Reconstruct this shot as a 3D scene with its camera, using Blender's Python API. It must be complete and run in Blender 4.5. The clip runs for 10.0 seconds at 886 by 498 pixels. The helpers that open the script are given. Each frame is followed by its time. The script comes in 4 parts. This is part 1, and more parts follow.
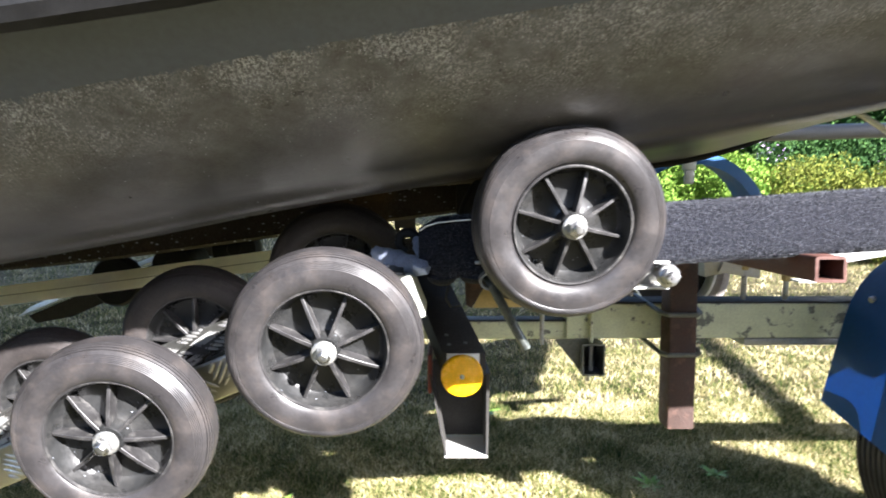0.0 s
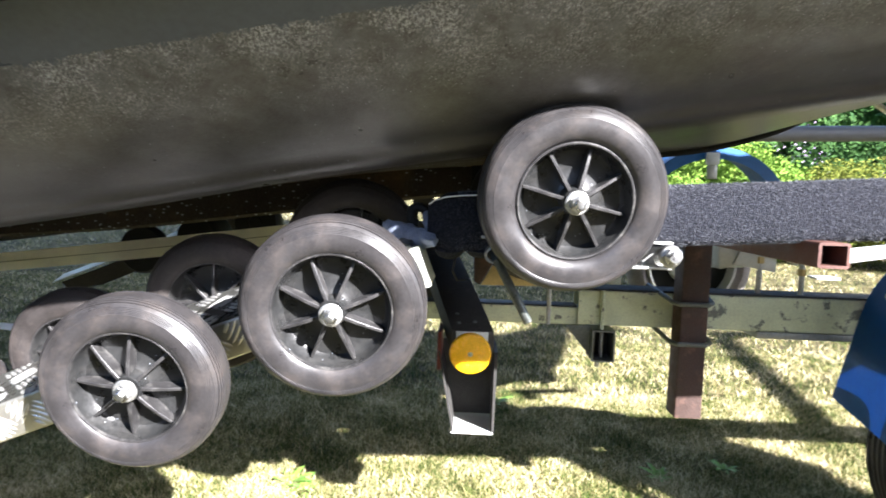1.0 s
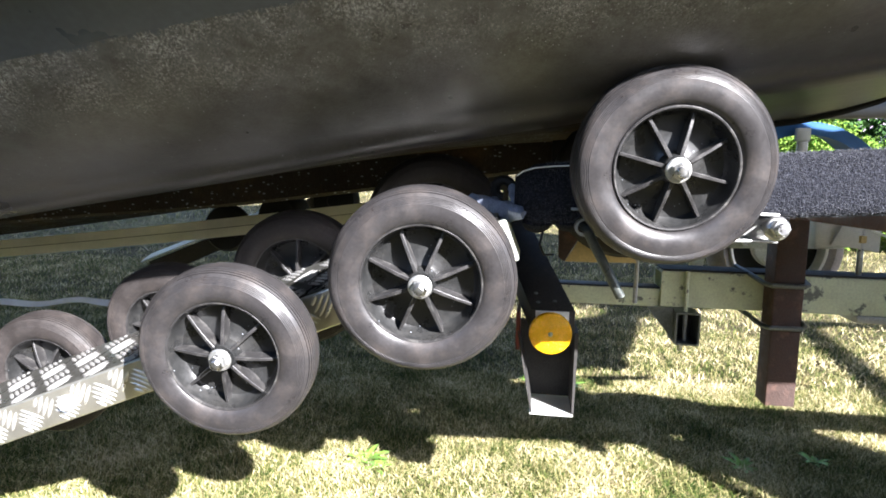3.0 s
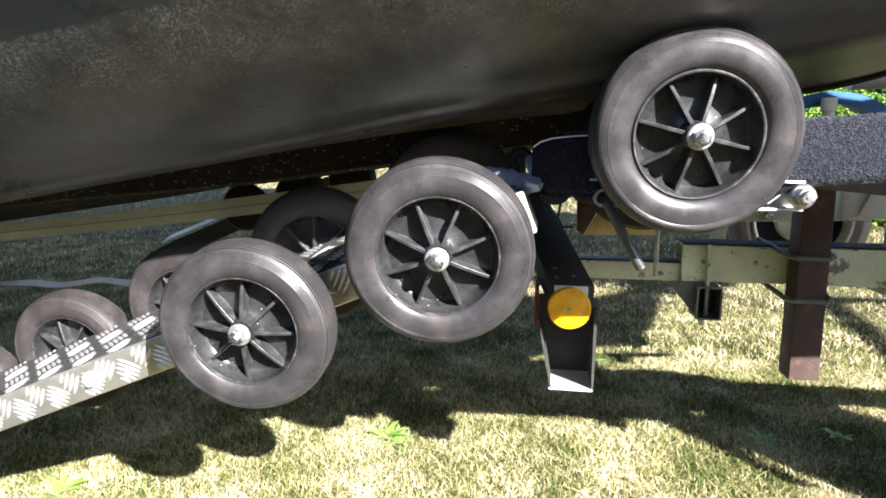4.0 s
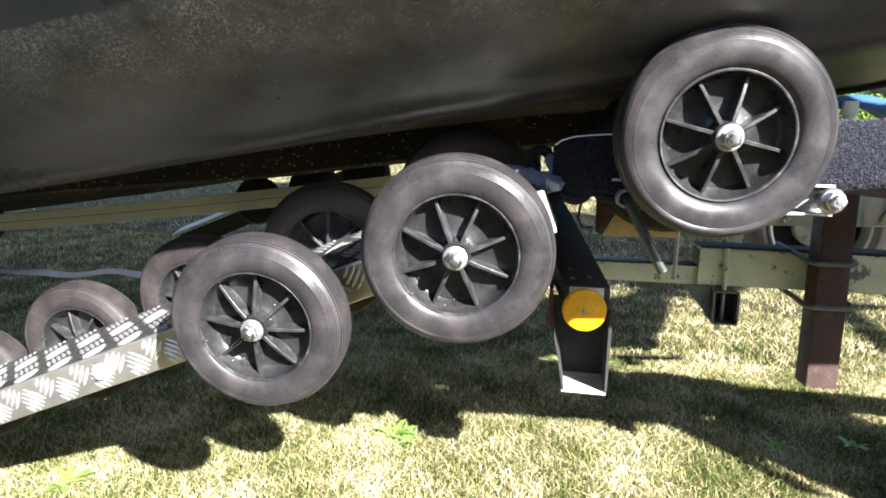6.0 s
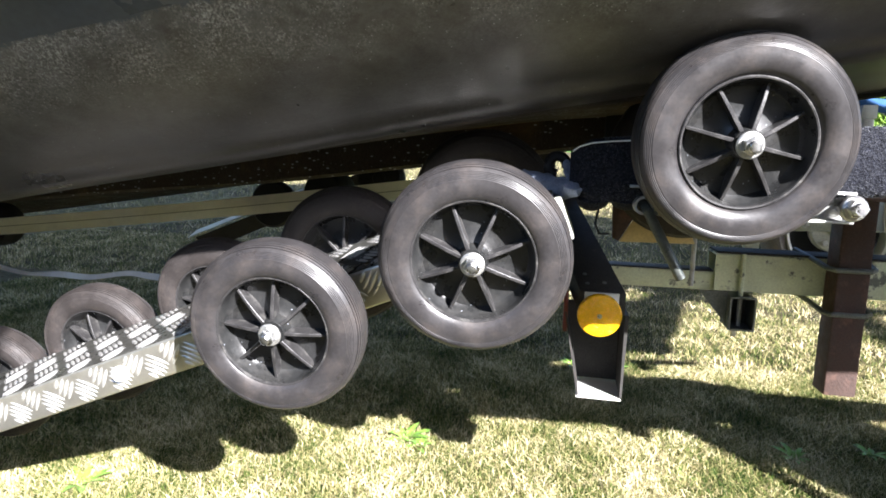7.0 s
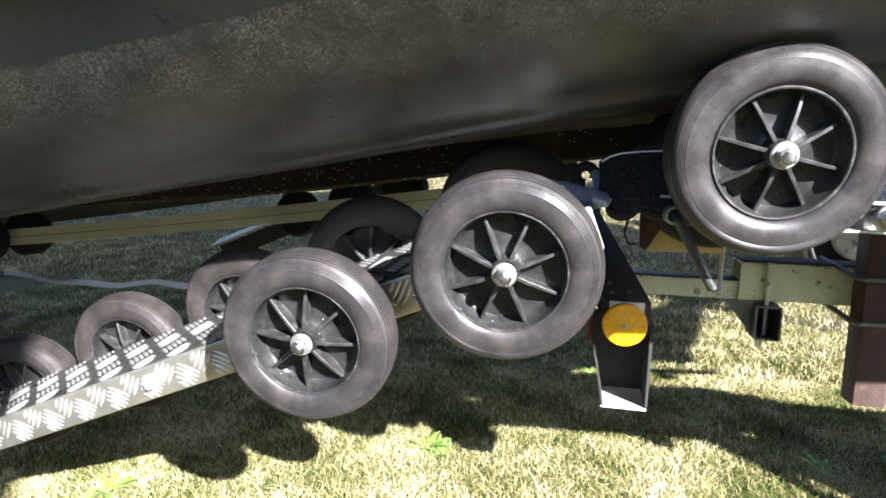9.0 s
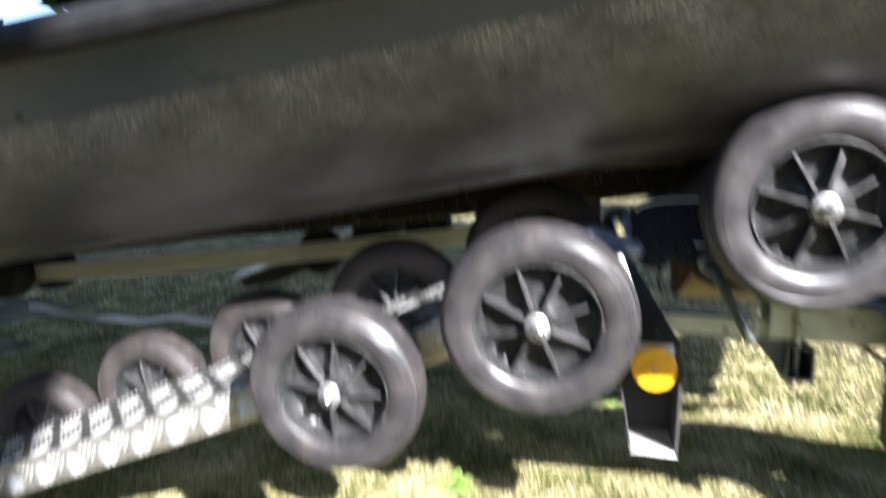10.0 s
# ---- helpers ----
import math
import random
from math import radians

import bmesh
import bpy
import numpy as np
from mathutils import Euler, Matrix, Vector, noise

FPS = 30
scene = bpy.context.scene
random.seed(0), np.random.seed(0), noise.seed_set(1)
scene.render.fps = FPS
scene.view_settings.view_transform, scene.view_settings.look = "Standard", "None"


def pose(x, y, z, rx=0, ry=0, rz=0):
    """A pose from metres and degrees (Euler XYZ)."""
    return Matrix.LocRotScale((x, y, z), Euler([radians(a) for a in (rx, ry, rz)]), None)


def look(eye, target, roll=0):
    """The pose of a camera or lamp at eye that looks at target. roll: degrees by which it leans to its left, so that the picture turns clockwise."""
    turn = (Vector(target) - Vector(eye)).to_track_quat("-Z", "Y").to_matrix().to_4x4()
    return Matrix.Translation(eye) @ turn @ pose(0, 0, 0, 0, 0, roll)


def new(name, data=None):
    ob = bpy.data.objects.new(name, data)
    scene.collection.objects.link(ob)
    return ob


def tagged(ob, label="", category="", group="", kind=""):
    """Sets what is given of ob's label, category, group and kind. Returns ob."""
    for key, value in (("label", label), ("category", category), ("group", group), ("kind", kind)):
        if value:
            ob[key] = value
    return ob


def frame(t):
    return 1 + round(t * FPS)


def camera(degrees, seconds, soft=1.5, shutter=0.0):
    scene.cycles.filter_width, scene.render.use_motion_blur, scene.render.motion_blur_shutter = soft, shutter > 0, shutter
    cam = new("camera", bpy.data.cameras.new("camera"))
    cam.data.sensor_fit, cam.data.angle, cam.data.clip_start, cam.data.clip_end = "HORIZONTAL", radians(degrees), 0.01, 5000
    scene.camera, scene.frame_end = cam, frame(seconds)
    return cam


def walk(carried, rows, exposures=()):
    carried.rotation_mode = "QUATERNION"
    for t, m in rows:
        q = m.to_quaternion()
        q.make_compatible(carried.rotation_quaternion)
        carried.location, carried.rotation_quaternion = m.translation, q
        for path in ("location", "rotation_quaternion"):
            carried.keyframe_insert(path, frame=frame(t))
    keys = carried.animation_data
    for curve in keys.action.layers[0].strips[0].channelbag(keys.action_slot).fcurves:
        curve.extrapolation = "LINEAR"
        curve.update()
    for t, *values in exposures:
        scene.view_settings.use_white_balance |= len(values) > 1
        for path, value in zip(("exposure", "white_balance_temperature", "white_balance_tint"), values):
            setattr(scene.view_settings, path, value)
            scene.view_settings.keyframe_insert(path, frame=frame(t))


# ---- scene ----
cam = camera(71.2, 10.0, soft=1.7, shutter=0.5)
PATH = [
    (0, (0.139, -0.726, 0.832), (0.146, 1.267, 0.668), -0.1),
    (0.5, (0.163, -0.764, 0.814), (0.206, 1.231, 0.687), 2.4),
    (1, (0.167, -0.756, 0.805), (0.088, 1.234, 0.622), 1.8),
    (1.5, (0.154, -0.753, 0.798), (-0.016, 1.231, 0.614), 2.3),
    (2, (0.136, -0.747, 0.789), (-0.103, 1.226, 0.566), 2.3),
    (2.5, (0.131, -0.75, 0.786), (-0.114, 1.224, 0.57), 2.1),
    (2.7, (0.129, -0.748, 0.783), (-0.125, 1.224, 0.567), 1.7),
    (3.8, (0.127, -0.736, 0.776), (-0.18, 1.221, 0.5), 0.5),
    (4, (0.129, -0.738, 0.769), (-0.195, 1.215, 0.483), 0.4),
    (4.5, (0.126, -0.726, 0.768), (-0.189, 1.226, 0.462), 1.5),
    (5, (0.126, -0.722, 0.766), (-0.188, 1.228, 0.454), 1.1),
    (5.5, (0.12, -0.723, 0.766), (-0.206, 1.227, 0.463), 1.2),
    (7, (0.105, -0.726, 0.773), (-0.276, 1.216, 0.483), 1.6),
    (7.5, (0.103, -0.728, 0.772), (-0.281, 1.214, 0.488), 1.4),
    (8, (0.097, -0.734, 0.776), (-0.287, 1.21, 0.51), 1.5),
    (8.5, (0.092, -0.732, 0.773), (-0.304, 1.21, 0.504), 1.2),
    (9, (0.083, -0.735, 0.777), (-0.339, 1.201, 0.509), 1.4),
    (9.5, (0.074, -0.741, 0.778), (-0.34, 1.198, 0.518), 1.5),
    (9.9, (0.068, -0.743, 0.786), (-0.373, 1.189, 0.511), 1.2),
    (10, (0.058, -0.725, 0.811), (-0.41, 1.209, 0.611), 1.3),
]
walk(cam, [(t, look(eye, target, roll)) for t, eye, target, roll in PATH], exposures=[(0.0, 2.90, 5950, 16), (1.0, 2.92, 5880, 16), (2.5, 2.75, 5850, 16), (4.0, 2.52, 5920, 16), (7.0, 2.51, 5890, 16), (9.5, 2.56, 5850, 16), (10.0, 2.62, 5780, 16)])

# ---- world, sun ----
SUN_WAY = Vector((1.15, -1.19, 1.0)).normalized()      # towards the sun
world = bpy.data.worlds.new("sky_world")
scene.world = world
world.use_nodes = True
_wn = world.node_tree
_wn.nodes.clear()
_sky = _wn.nodes.new("ShaderNodeTexSky")
_sky.sky_type = "NISHITA"
_sky.sun_disc = False
_sky.sun_elevation = math.asin(SUN_WAY.z)
_sky.sun_rotation = math.atan2(SUN_WAY.x, SUN_WAY.y)
_bg = _wn.nodes.new("ShaderNodeBackground")
_bg.inputs["Strength"].default_value = 0.068
_out = _wn.nodes.new("ShaderNodeOutputWorld")
_wn.links.new(_sky.outputs[0], _bg.inputs[0])
_wn.links.new(_bg.outputs[0], _out.inputs[0])
sun = new("sun", bpy.data.lights.new("sun", "SUN"))
sun.data.energy = 5.0
sun.data.angle = radians(0.6)
sun.data.color = (1.0, 0.95, 0.86)
sun.matrix_world = look(SUN_WAY * 20, (0, 0, 0))

# ---- materials ----


def mat(name, base, rough=0.6, metal=0.0, vary=0.25, scale=30.0, fine=400.0, bump=0.0, bump_scale=300.0,
        second=None, second_scale=8.0, second_edge=(0.5, 0.62), rough_vary=0.15, spec=0.5, random_tint=0.0):
    """A surface with colour variation at two scales, an optional second colour in patches, and fine relief."""
    m = bpy.data.materials.new(name)
    m.use_nodes = True
    nt = m.node_tree
    bsdf = nt.nodes["Principled BSDF"]
    L = nt.links.new
    co = nt.nodes.new("ShaderNodeTexCoord")

    def noise_tex(sc, detail=4.0, rough_=0.6):
        n = nt.nodes.new("ShaderNodeTexNoise")
        n.inputs["Scale"].default_value = sc
        n.inputs["Detail"].default_value = detail
        n.inputs["Roughness"].default_value = rough_
        L(co.outputs["Object"], n.inputs["Vector"])
        return n
    big, small = noise_tex(scale), noise_tex(fine, 2.0)
    addn = nt.nodes.new("ShaderNodeMath")
    addn.operation = "ADD"
    L(big.outputs["Fac"], addn.inputs[0])
    L(small.outputs["Fac"], addn.inputs[1])
    mr = nt.nodes.new("ShaderNodeMapRange")
    mr.inputs["From Min"].default_value = 0.65
    mr.inputs["From Max"].default_value = 1.35
    mr.inputs["To Min"].default_value = 1.0 - vary
    mr.inputs["To Max"].default_value = 1.0 + vary
    L(addn.outputs[0], mr.inputs["Value"])
    colour = nt.nodes.new("ShaderNodeRGB")
    colour.outputs[0].default_value = (*base, 1)
    last = colour.outputs[0]
    if second is not None:
        patch = noise_tex(second_scale, 6.0, 0.65)
        ramp = nt.nodes.new("ShaderNodeMapRange")
        ramp.inputs["From Min"].default_value, ramp.inputs["From Max"].default_value = second_edge
        L(patch.outputs["Fac"], ramp.inputs["Value"])
        mix = nt.nodes.new("ShaderNodeMix")
        mix.data_type = "RGBA"
        L(ramp.outputs[0], mix.inputs["Factor"])
        L(last, mix.inputs["A"])
        mix.inputs["B"].default_value = (*second, 1)
        last = mix.outputs["Result"]
    vm = nt.nodes.new("ShaderNodeVectorMath")
    vm.operation = "SCALE"
    L(last, vm.inputs[0])
    L(mr.outputs[0], vm.inputs["Scale"])
    last = vm.outputs[0]
    if random_tint:
        oi = nt.nodes.new("ShaderNodeObjectInfo")
        r2 = nt.nodes.new("ShaderNodeMapRange")
        r2.inputs["To Min"].default_value, r2.inputs["To Max"].default_value = 1 - random_tint, 1 + random_tint
        L(oi.outputs["Random"], r2.inputs["Value"])
        v2 = nt.nodes.new("ShaderNodeVectorMath")
        v2.operation = "SCALE"
        L(last, v2.inputs[0])
        L(r2.outputs[0], v2.inputs["Scale"])
        last = v2.outputs[0]
    L(last, bsdf.inputs["Base Color"])
    bsdf.inputs["Metallic"].default_value = metal
    bsdf.inputs["Specular IOR Level"].default_value = spec
    rr = nt.nodes.new("ShaderNodeMapRange")
    rr.inputs["From Min"].default_value, rr.inputs["From Max"].default_value = 0.3, 0.7
    rr.inputs["To Min"].default_value = max(0.03, rough - rough_vary)
    rr.inputs["To Max"].default_value = min(1.0, rough + rough_vary)
    L(big.outputs["Fac"], rr.inputs["Value"])
    L(rr.outputs[0], bsdf.inputs["Roughness"])
    if bump:
        bn = noise_tex(bump_scale, 3.0)
        b = nt.nodes.new("ShaderNodeBump")
        b.inputs["Strength"].default_value = 1.0
        b.inputs["Distance"].default_value = bump
        L(bn.outputs["Fac"], b.inputs["Height"])
        L(b.outputs[0], bsdf.inputs["Normal"])
    return m


RUBBER = mat("tyre_rubber", (0.0300, 0.0280, 0.0285), 0.39, vary=0.30, scale=25, fine=260, bump=0.00012, bump_scale=420,
             second=(0.055, 0.047, 0.043), second_scale=22, second_edge=(0.48, 0.72))
# brown rubber of the far wheels, darker and matter to stand for the hull's shade
BROWN_RUBBER = mat("shaded_brown_rubber", (0.028, 0.024, 0.0225), 0.62, vary=0.35, scale=30, fine=260, bump=0.00015, bump_scale=420,
                   second=(0.047, 0.039, 0.035), second_scale=26, second_edge=(0.50, 0.72), spec=0.35)
PLASTIC = mat("black_plastic", (0.018, 0.0185, 0.0185), 0.33, vary=0.35, scale=40, fine=500, bump=0.0002,
              second=(0.036, 0.035, 0.033), second_scale=30, second_edge=(0.48, 0.72))
SCUFFED = mat("scuffed_plastic", (0.028, 0.027, 0.027), 0.45, vary=0.4, scale=50, fine=400, bump=0.0003,
              second=(0.085, 0.082, 0.076), second_scale=45, second_edge=(0.5, 0.68))
ZINC = mat("zinc_steel", (0.58, 0.58, 0.58), 0.36, metal=1.0, vary=0.15, scale=120, fine=900)
ALUMINIUM = mat("aluminium_plate", (0.62, 0.60, 0.53), 0.36, metal=0.86, vary=0.10, scale=40, fine=500, bump=0.0002, bump_scale=60, rough_vary=0.06)
# the dark hull's reflection in the arm's top is put into this colour
REFLECT_DARK = mat("reflection_dark_aluminium", (0.12, 0.12, 0.11), 0.32, metal=0.6, vary=0.35, scale=25, fine=200,
            second=(0.07, 0.068, 0.055), second_scale=30, second_edge=(0.45, 0.7))
# paler than the plate: the sun's glint on the bars is in the colour
BAR_ALUMINIUM = mat("glint_aluminium", (0.80, 0.79, 0.76), 0.33, metal=0.72, vary=0.06, scale=60, fine=600)
RUST = mat("rusty_steel", (0.050, 0.027, 0.020), 0.72, vary=0.4, scale=40, fine=300, bump=0.0008, bump_scale=220,
           second=(0.11, 0.058, 0.042), second_scale=30, second_edge=(0.52, 0.7))
RED_RUST = mat("red_oxide_steel", (0.085, 0.034, 0.024), 0.6, vary=0.35, scale=40, fine=300, bump=0.0005)
GREEN_PAINT = mat("pale_green_paint", (0.66, 0.70, 0.50), 0.5, vary=0.18, scale=18, fine=200, bump=0.0003,
                  second=(0.17, 0.18, 0.15), second_scale=20, second_edge=(0.565, 0.61))
DARK_STEEL = mat("dark_painted_steel", (0.044, 0.042, 0.039), 0.68, vary=0.4, scale=30, fine=300, bump=0.0003,
                 second=(0.075, 0.062, 0.054), second_scale=40, second_edge=(0.60, 0.75), spec=0.2)
BRIGHT_ZINC = mat("bright_galvanised_sheet", (0.66, 0.66, 0.62), 0.5, metal=0.2, vary=0.12, scale=30, fine=300)
GALV_DULL = mat("dull_galvanised_steel", (0.42, 0.43, 0.37), 0.6, metal=0.15, vary=0.25, scale=25, fine=200)
GALV = mat("galvanised_steel", (0.42, 0.42, 0.40), 0.5, metal=0.8, vary=0.25, scale=25, fine=200)
DULL = mat("dull_steel", (0.14, 0.15, 0.14), 0.5, metal=0.5, vary=0.4, scale=30, fine=300)
LEVER = mat("lever_steel", (0.075, 0.082, 0.074), 0.4, metal=0.4, vary=0.4, scale=60, fine=300)
CARPET = mat("bunk_carpet", (0.014, 0.015, 0.021), 0.95, vary=0.8, scale=200, fine=650, bump=0.004, bump_scale=420, spec=0.15,
             second=(0.040, 0.042, 0.050), second_scale=420, second_edge=(0.46, 0.66))
HULL = mat("dark_hull_paint", (0.040, 0.0375, 0.0345), 0.30, vary=0.3, scale=9, fine=200, bump=0.0004, bump_scale=420,
           second=(0.052, 0.045, 0.038), second_scale=5, second_edge=(0.45, 0.75), rough_vary=0.03, spec=0.5)
TOPSIDE = mat("grey_topside_paint", (0.082, 0.097, 0.122), 0.36, vary=0.15, scale=8, fine=120)
KEEL = mat("keel_paint", (0.024, 0.017, 0.011), 0.6, vary=0.5, scale=20, fine=150, bump=0.0008, bump_scale=200,
           second=(0.085, 0.054, 0.024), second_scale=7, second_edge=(0.50, 0.70), spec=0.3)
DUSTY = mat("dusty_rubber", (0.20, 0.18, 0.165), 0.8, vary=0.3, scale=30, fine=200)
RAIL = mat("black_rubber_rail", (0.012, 0.012, 0.012), 0.65, spec=0.25)
DECK = mat("pale_deck", (0.6, 0.62, 0.6), 0.5)
BLUE = mat("blue_mudguard_paint", (0.008, 0.090, 0.27), 0.5, vary=0.12, scale=8, fine=100)
AMBER = mat("amber_lens", (0.90, 0.47, 0.0), 0.25, vary=0.2, scale=60, fine=420, bump=0.002, bump_scale=300)
RED_LENS = mat("red_lens", (0.13, 0.022, 0.012), 0.4, vary=0.3, scale=60)
WEBBING = mat("cream_webbing", (0.90, 0.87, 0.70), 0.8, vary=0.1, scale=40, fine=900, bump=0.0006, bump_scale=900)
STITCH = mat("stitch_thread", (0.20, 0.17, 0.08), 0.9)
WHITE_STRIP = mat("white_plastic_strip", (0.8, 0.81, 0.88), 0.6, vary=0.15, scale=30)
BLUE_CLOTH = mat("blue_grey_cloth", (0.23, 0.26, 0.34), 0.6, vary=0.45, scale=60, bump=0.0006, bump_scale=500)
TAN = mat("tan_wood", (0.58, 0.44, 0.19), 0.6, vary=0.2, scale=30, fine=200)
WHITE_ROPE = mat("white_rope", (0.9, 0.9, 0.88), 0.7)
GREY_POLE = mat("grey_pole", (0.14, 0.14, 0.145), 0.5, vary=0.2, scale=10)



def add_specks(m, lo=0.895, hi=0.975, slope=0.165, least=0.010, most=0.42, film=True, cells=480.0, flat=1.0):
    """Pale salt specks, thickest along the waterline."""
    nt = m.node_tree
    L = nt.links.new
    bsdf = nt.nodes["Principled BSDF"]
    co = nt.nodes.new("ShaderNodeTexCoord")
    sep = nt.nodes.new("ShaderNodeSeparateXYZ")
    L(co.outputs["Object"], sep.inputs[0])
    ma = nt.nodes.new("ShaderNodeMath")
    ma.operation = "MULTIPLY_ADD"
    ma.inputs[1].default_value = -slope
    L(sep.outputs["X"], ma.inputs[0])
    L(sep.outputs["Z"], ma.inputs[2])
    mr = nt.nodes.new("ShaderNodeMapRange")
    mr.inputs["From Min"].default_value, mr.inputs["From Max"].default_value = lo, hi
    mr.inputs["To Min"].default_value, mr.inputs["To Max"].default_value = least, most
    L(ma.outputs[0], mr.inputs["Value"])
    n = nt.nodes.new("ShaderNodeTexVoronoi")
    n.inputs["Scale"].default_value = cells
    squash = nt.nodes.new("ShaderNodeMapping")
    squash.inputs["Scale"].default_value = (flat, 1.0, 1.0)
    L(co.outputs["Object"], squash.inputs["Vector"])
    L(squash.outputs[0], n.inputs["Vector"])
    n2 = nt.nodes.new("ShaderNodeTexNoise")
    n2.inputs["Scale"].default_value = 16.0
    n2.inputs["Detail"].default_value = 5.0
    n2.inputs["Roughness"].default_value = 0.7
    L(co.outputs["Object"], n2.inputs["Vector"])
    col = nt.nodes.new("ShaderNodeSeparateColor")
    L(n.outputs["Color"], col.inputs[0])
    # a cell is a speck where its own chance is under the density
    dens = nt.nodes.new("ShaderNodeMath")
    dens.operation = "MULTIPLY"
    L(mr.outputs[0], dens.inputs[0])
    nn = nt.nodes.new("ShaderNodeMapRange")
    nn.inputs["From Min"].default_value, nn.inputs["From Max"].default_value = 0.36, 0.66
    nn.inputs["To Max"].default_value = 2.0
    L(n2.outputs["Fac"], nn.inputs["Value"])
    L(nn.outputs[0], dens.inputs[1])
    lt = nt.nodes.new("ShaderNodeMath")
    lt.operation = "LESS_THAN"
    L(col.outputs[0], lt.inputs[0])
    few = nt.nodes.new("ShaderNodeMath")
    few.operation = "MULTIPLY"
    few.inputs[1].default_value = 0.5 if film else 1.0
    L(dens.outputs[0], few.inputs[0])
    L(few.outputs[0], lt.inputs[1])
    near = nt.nodes.new("ShaderNodeMapRange")
    near.inputs["From Min"].default_value, near.inputs["From Max"].default_value = 0.42, 0.15
    L(n.outputs["Distance"], near.inputs["Value"])
    th = nt.nodes.new("ShaderNodeMath")
    th.operation = "MULTIPLY"
    L(lt.outputs[0], th.inputs[0])
    L(near.outputs[0], th.inputs[1])
    mix = nt.nodes.new("ShaderNodeMix")
    mix.data_type = "RGBA"
    old = bsdf.inputs["Base Color"].links[0].from_socket
    L(th.outputs[0], mix.inputs["Factor"])
    L(old, mix.inputs["A"])
    mix.inputs["B"].default_value = (0.42, 0.45, 0.50, 1)
    # a chalky bloom in streaky clouds below the waterline
    mp = nt.nodes.new("ShaderNodeMapping")
    mp.inputs["Scale"].default_value = (1.0, 1.0, 0.30)
    L(co.outputs["Object"], mp.inputs["Vector"])
    n3 = nt.nodes.new("ShaderNodeTexNoise")
    n3.inputs["Scale"].default_value = 330.0
    n3.inputs["Detail"].default_value = 6.0
    n3.inputs["Roughness"].default_value = 0.75
    L(mp.outputs[0], n3.inputs["Vector"])
    fr = nt.nodes.new("ShaderNodeMapRange")
    fr.inputs["From Min"].default_value, fr.inputs["From Max"].default_value = 0.46, 0.68
    L(n3.outputs["Fac"], fr.inputs["Value"])
    fd = nt.nodes.new("ShaderNodeMath")
    fd.operation = "MULTIPLY"
    fd.use_clamp = True
    more = nt.nodes.new("ShaderNodeMath")
    more.operation = "MULTIPLY"
    more.inputs[1].default_value = 2.3 if film else 0.4
    L(dens.outputs[0], more.inputs[0])
    L(fr.outputs[0], fd.inputs[0])
    L(more.outputs[0], fd.inputs[1])
    mix2 = nt.nodes.new("ShaderNodeMix")
    mix2.data_type = "RGBA"
    L(fd.outputs[0], mix2.inputs["Factor"])
    if film:
        # a thin chalky film, thickest at the ragged waterline, bare paint above it
        n4 = nt.nodes.new("ShaderNodeTexNoise")
        n4.inputs["Scale"].default_value = 26.0
        n4.inputs["Detail"].default_value = 9.0
        n4.inputs["Roughness"].default_value = 0.75
        L(co.outputs["Object"], n4.inputs["Vector"])
        rag_ = nt.nodes.new("ShaderNodeMath")
        rag_.operation = "MULTIPLY_ADD"
        rag_.inputs[1].default_value = 0.05
        L(n4.outputs["Fac"], rag_.inputs[0])
        L(ma.outputs[0], rag_.inputs[2])
        edge = nt.nodes.new("ShaderNodeMapRange")
        edge.inputs["From Min"].default_value, edge.inputs["From Max"].default_value = 0.9915, 0.9965
        edge.inputs["To Min"].default_value, edge.inputs["To Max"].default_value = 1.0, 0.0
        L(rag_.outputs[0], edge.inputs["Value"])
        f1 = nt.nodes.new("ShaderNodeMapRange")
        f1.inputs["From Min"].default_value, f1.inputs["From Max"].default_value = 0.865, 0.985
        L(rag_.outputs[0], f1.inputs["Value"])
        f2 = nt.nodes.new("ShaderNodeMapRange")
        f2.inputs["From Min"].default_value, f2.inputs["From Max"].default_value = 0.30, 0.64
        f2.inputs["To Min"].default_value = 0.12
        L(n4.outputs["Fac"], f2.inputs["Value"])
        f3 = nt.nodes.new("ShaderNodeMath")
        f3.operation = "MULTIPLY"
        L(f1.outputs[0], f3.inputs[0])
        L(f2.outputs[0], f3.inputs[1])
        mix3 = nt.nodes.new("ShaderNodeMix")
        mix3.data_type = "RGBA"
        L(f3.outputs[0], mix3.inputs["Factor"])
        L(old, mix3.inputs["A"])
        mix3.inputs["B"].default_value = (0.150, 0.152, 0.158, 1)
        bare = nt.nodes.new("ShaderNodeMix")
        bare.data_type = "RGBA"
        L(edge.outputs[0], bare.inputs["Factor"])
        bare.inputs["A"].default_value = (0.082, 0.097, 0.122, 1)
        L(mix3.outputs["Result"], bare.inputs["B"])
        old = bare.outputs["Result"]
        cut = nt.nodes.new("ShaderNodeMath")
        cut.operation = "MULTIPLY"
        L(fd.outputs[0], cut.inputs[0])
        L(edge.outputs[0], cut.inputs[1])
        L(cut.outputs[0], mix2.inputs["Factor"])
        cut2 = nt.nodes.new("ShaderNodeMath")
        cut2.operation = "MULTIPLY"
        L(th.outputs[0], cut2.inputs[0])
        L(edge.outputs[0], cut2.inputs[1])
        L(cut2.outputs[0], mix.inputs["Factor"])
    L(old, mix2.inputs["A"])
    mix2.inputs["B"].default_value = (0.47, 0.475, 0.485, 1)
    L(mix2.outputs["Result"], mix.inputs["A"])
    L(mix.outputs["Result"], bsdf.inputs["Base Color"])


add_specks(HULL)
add_specks(PLASTIC, -5.0, 5.0, 0.0, 0.006, 0.006, False, 420.0)
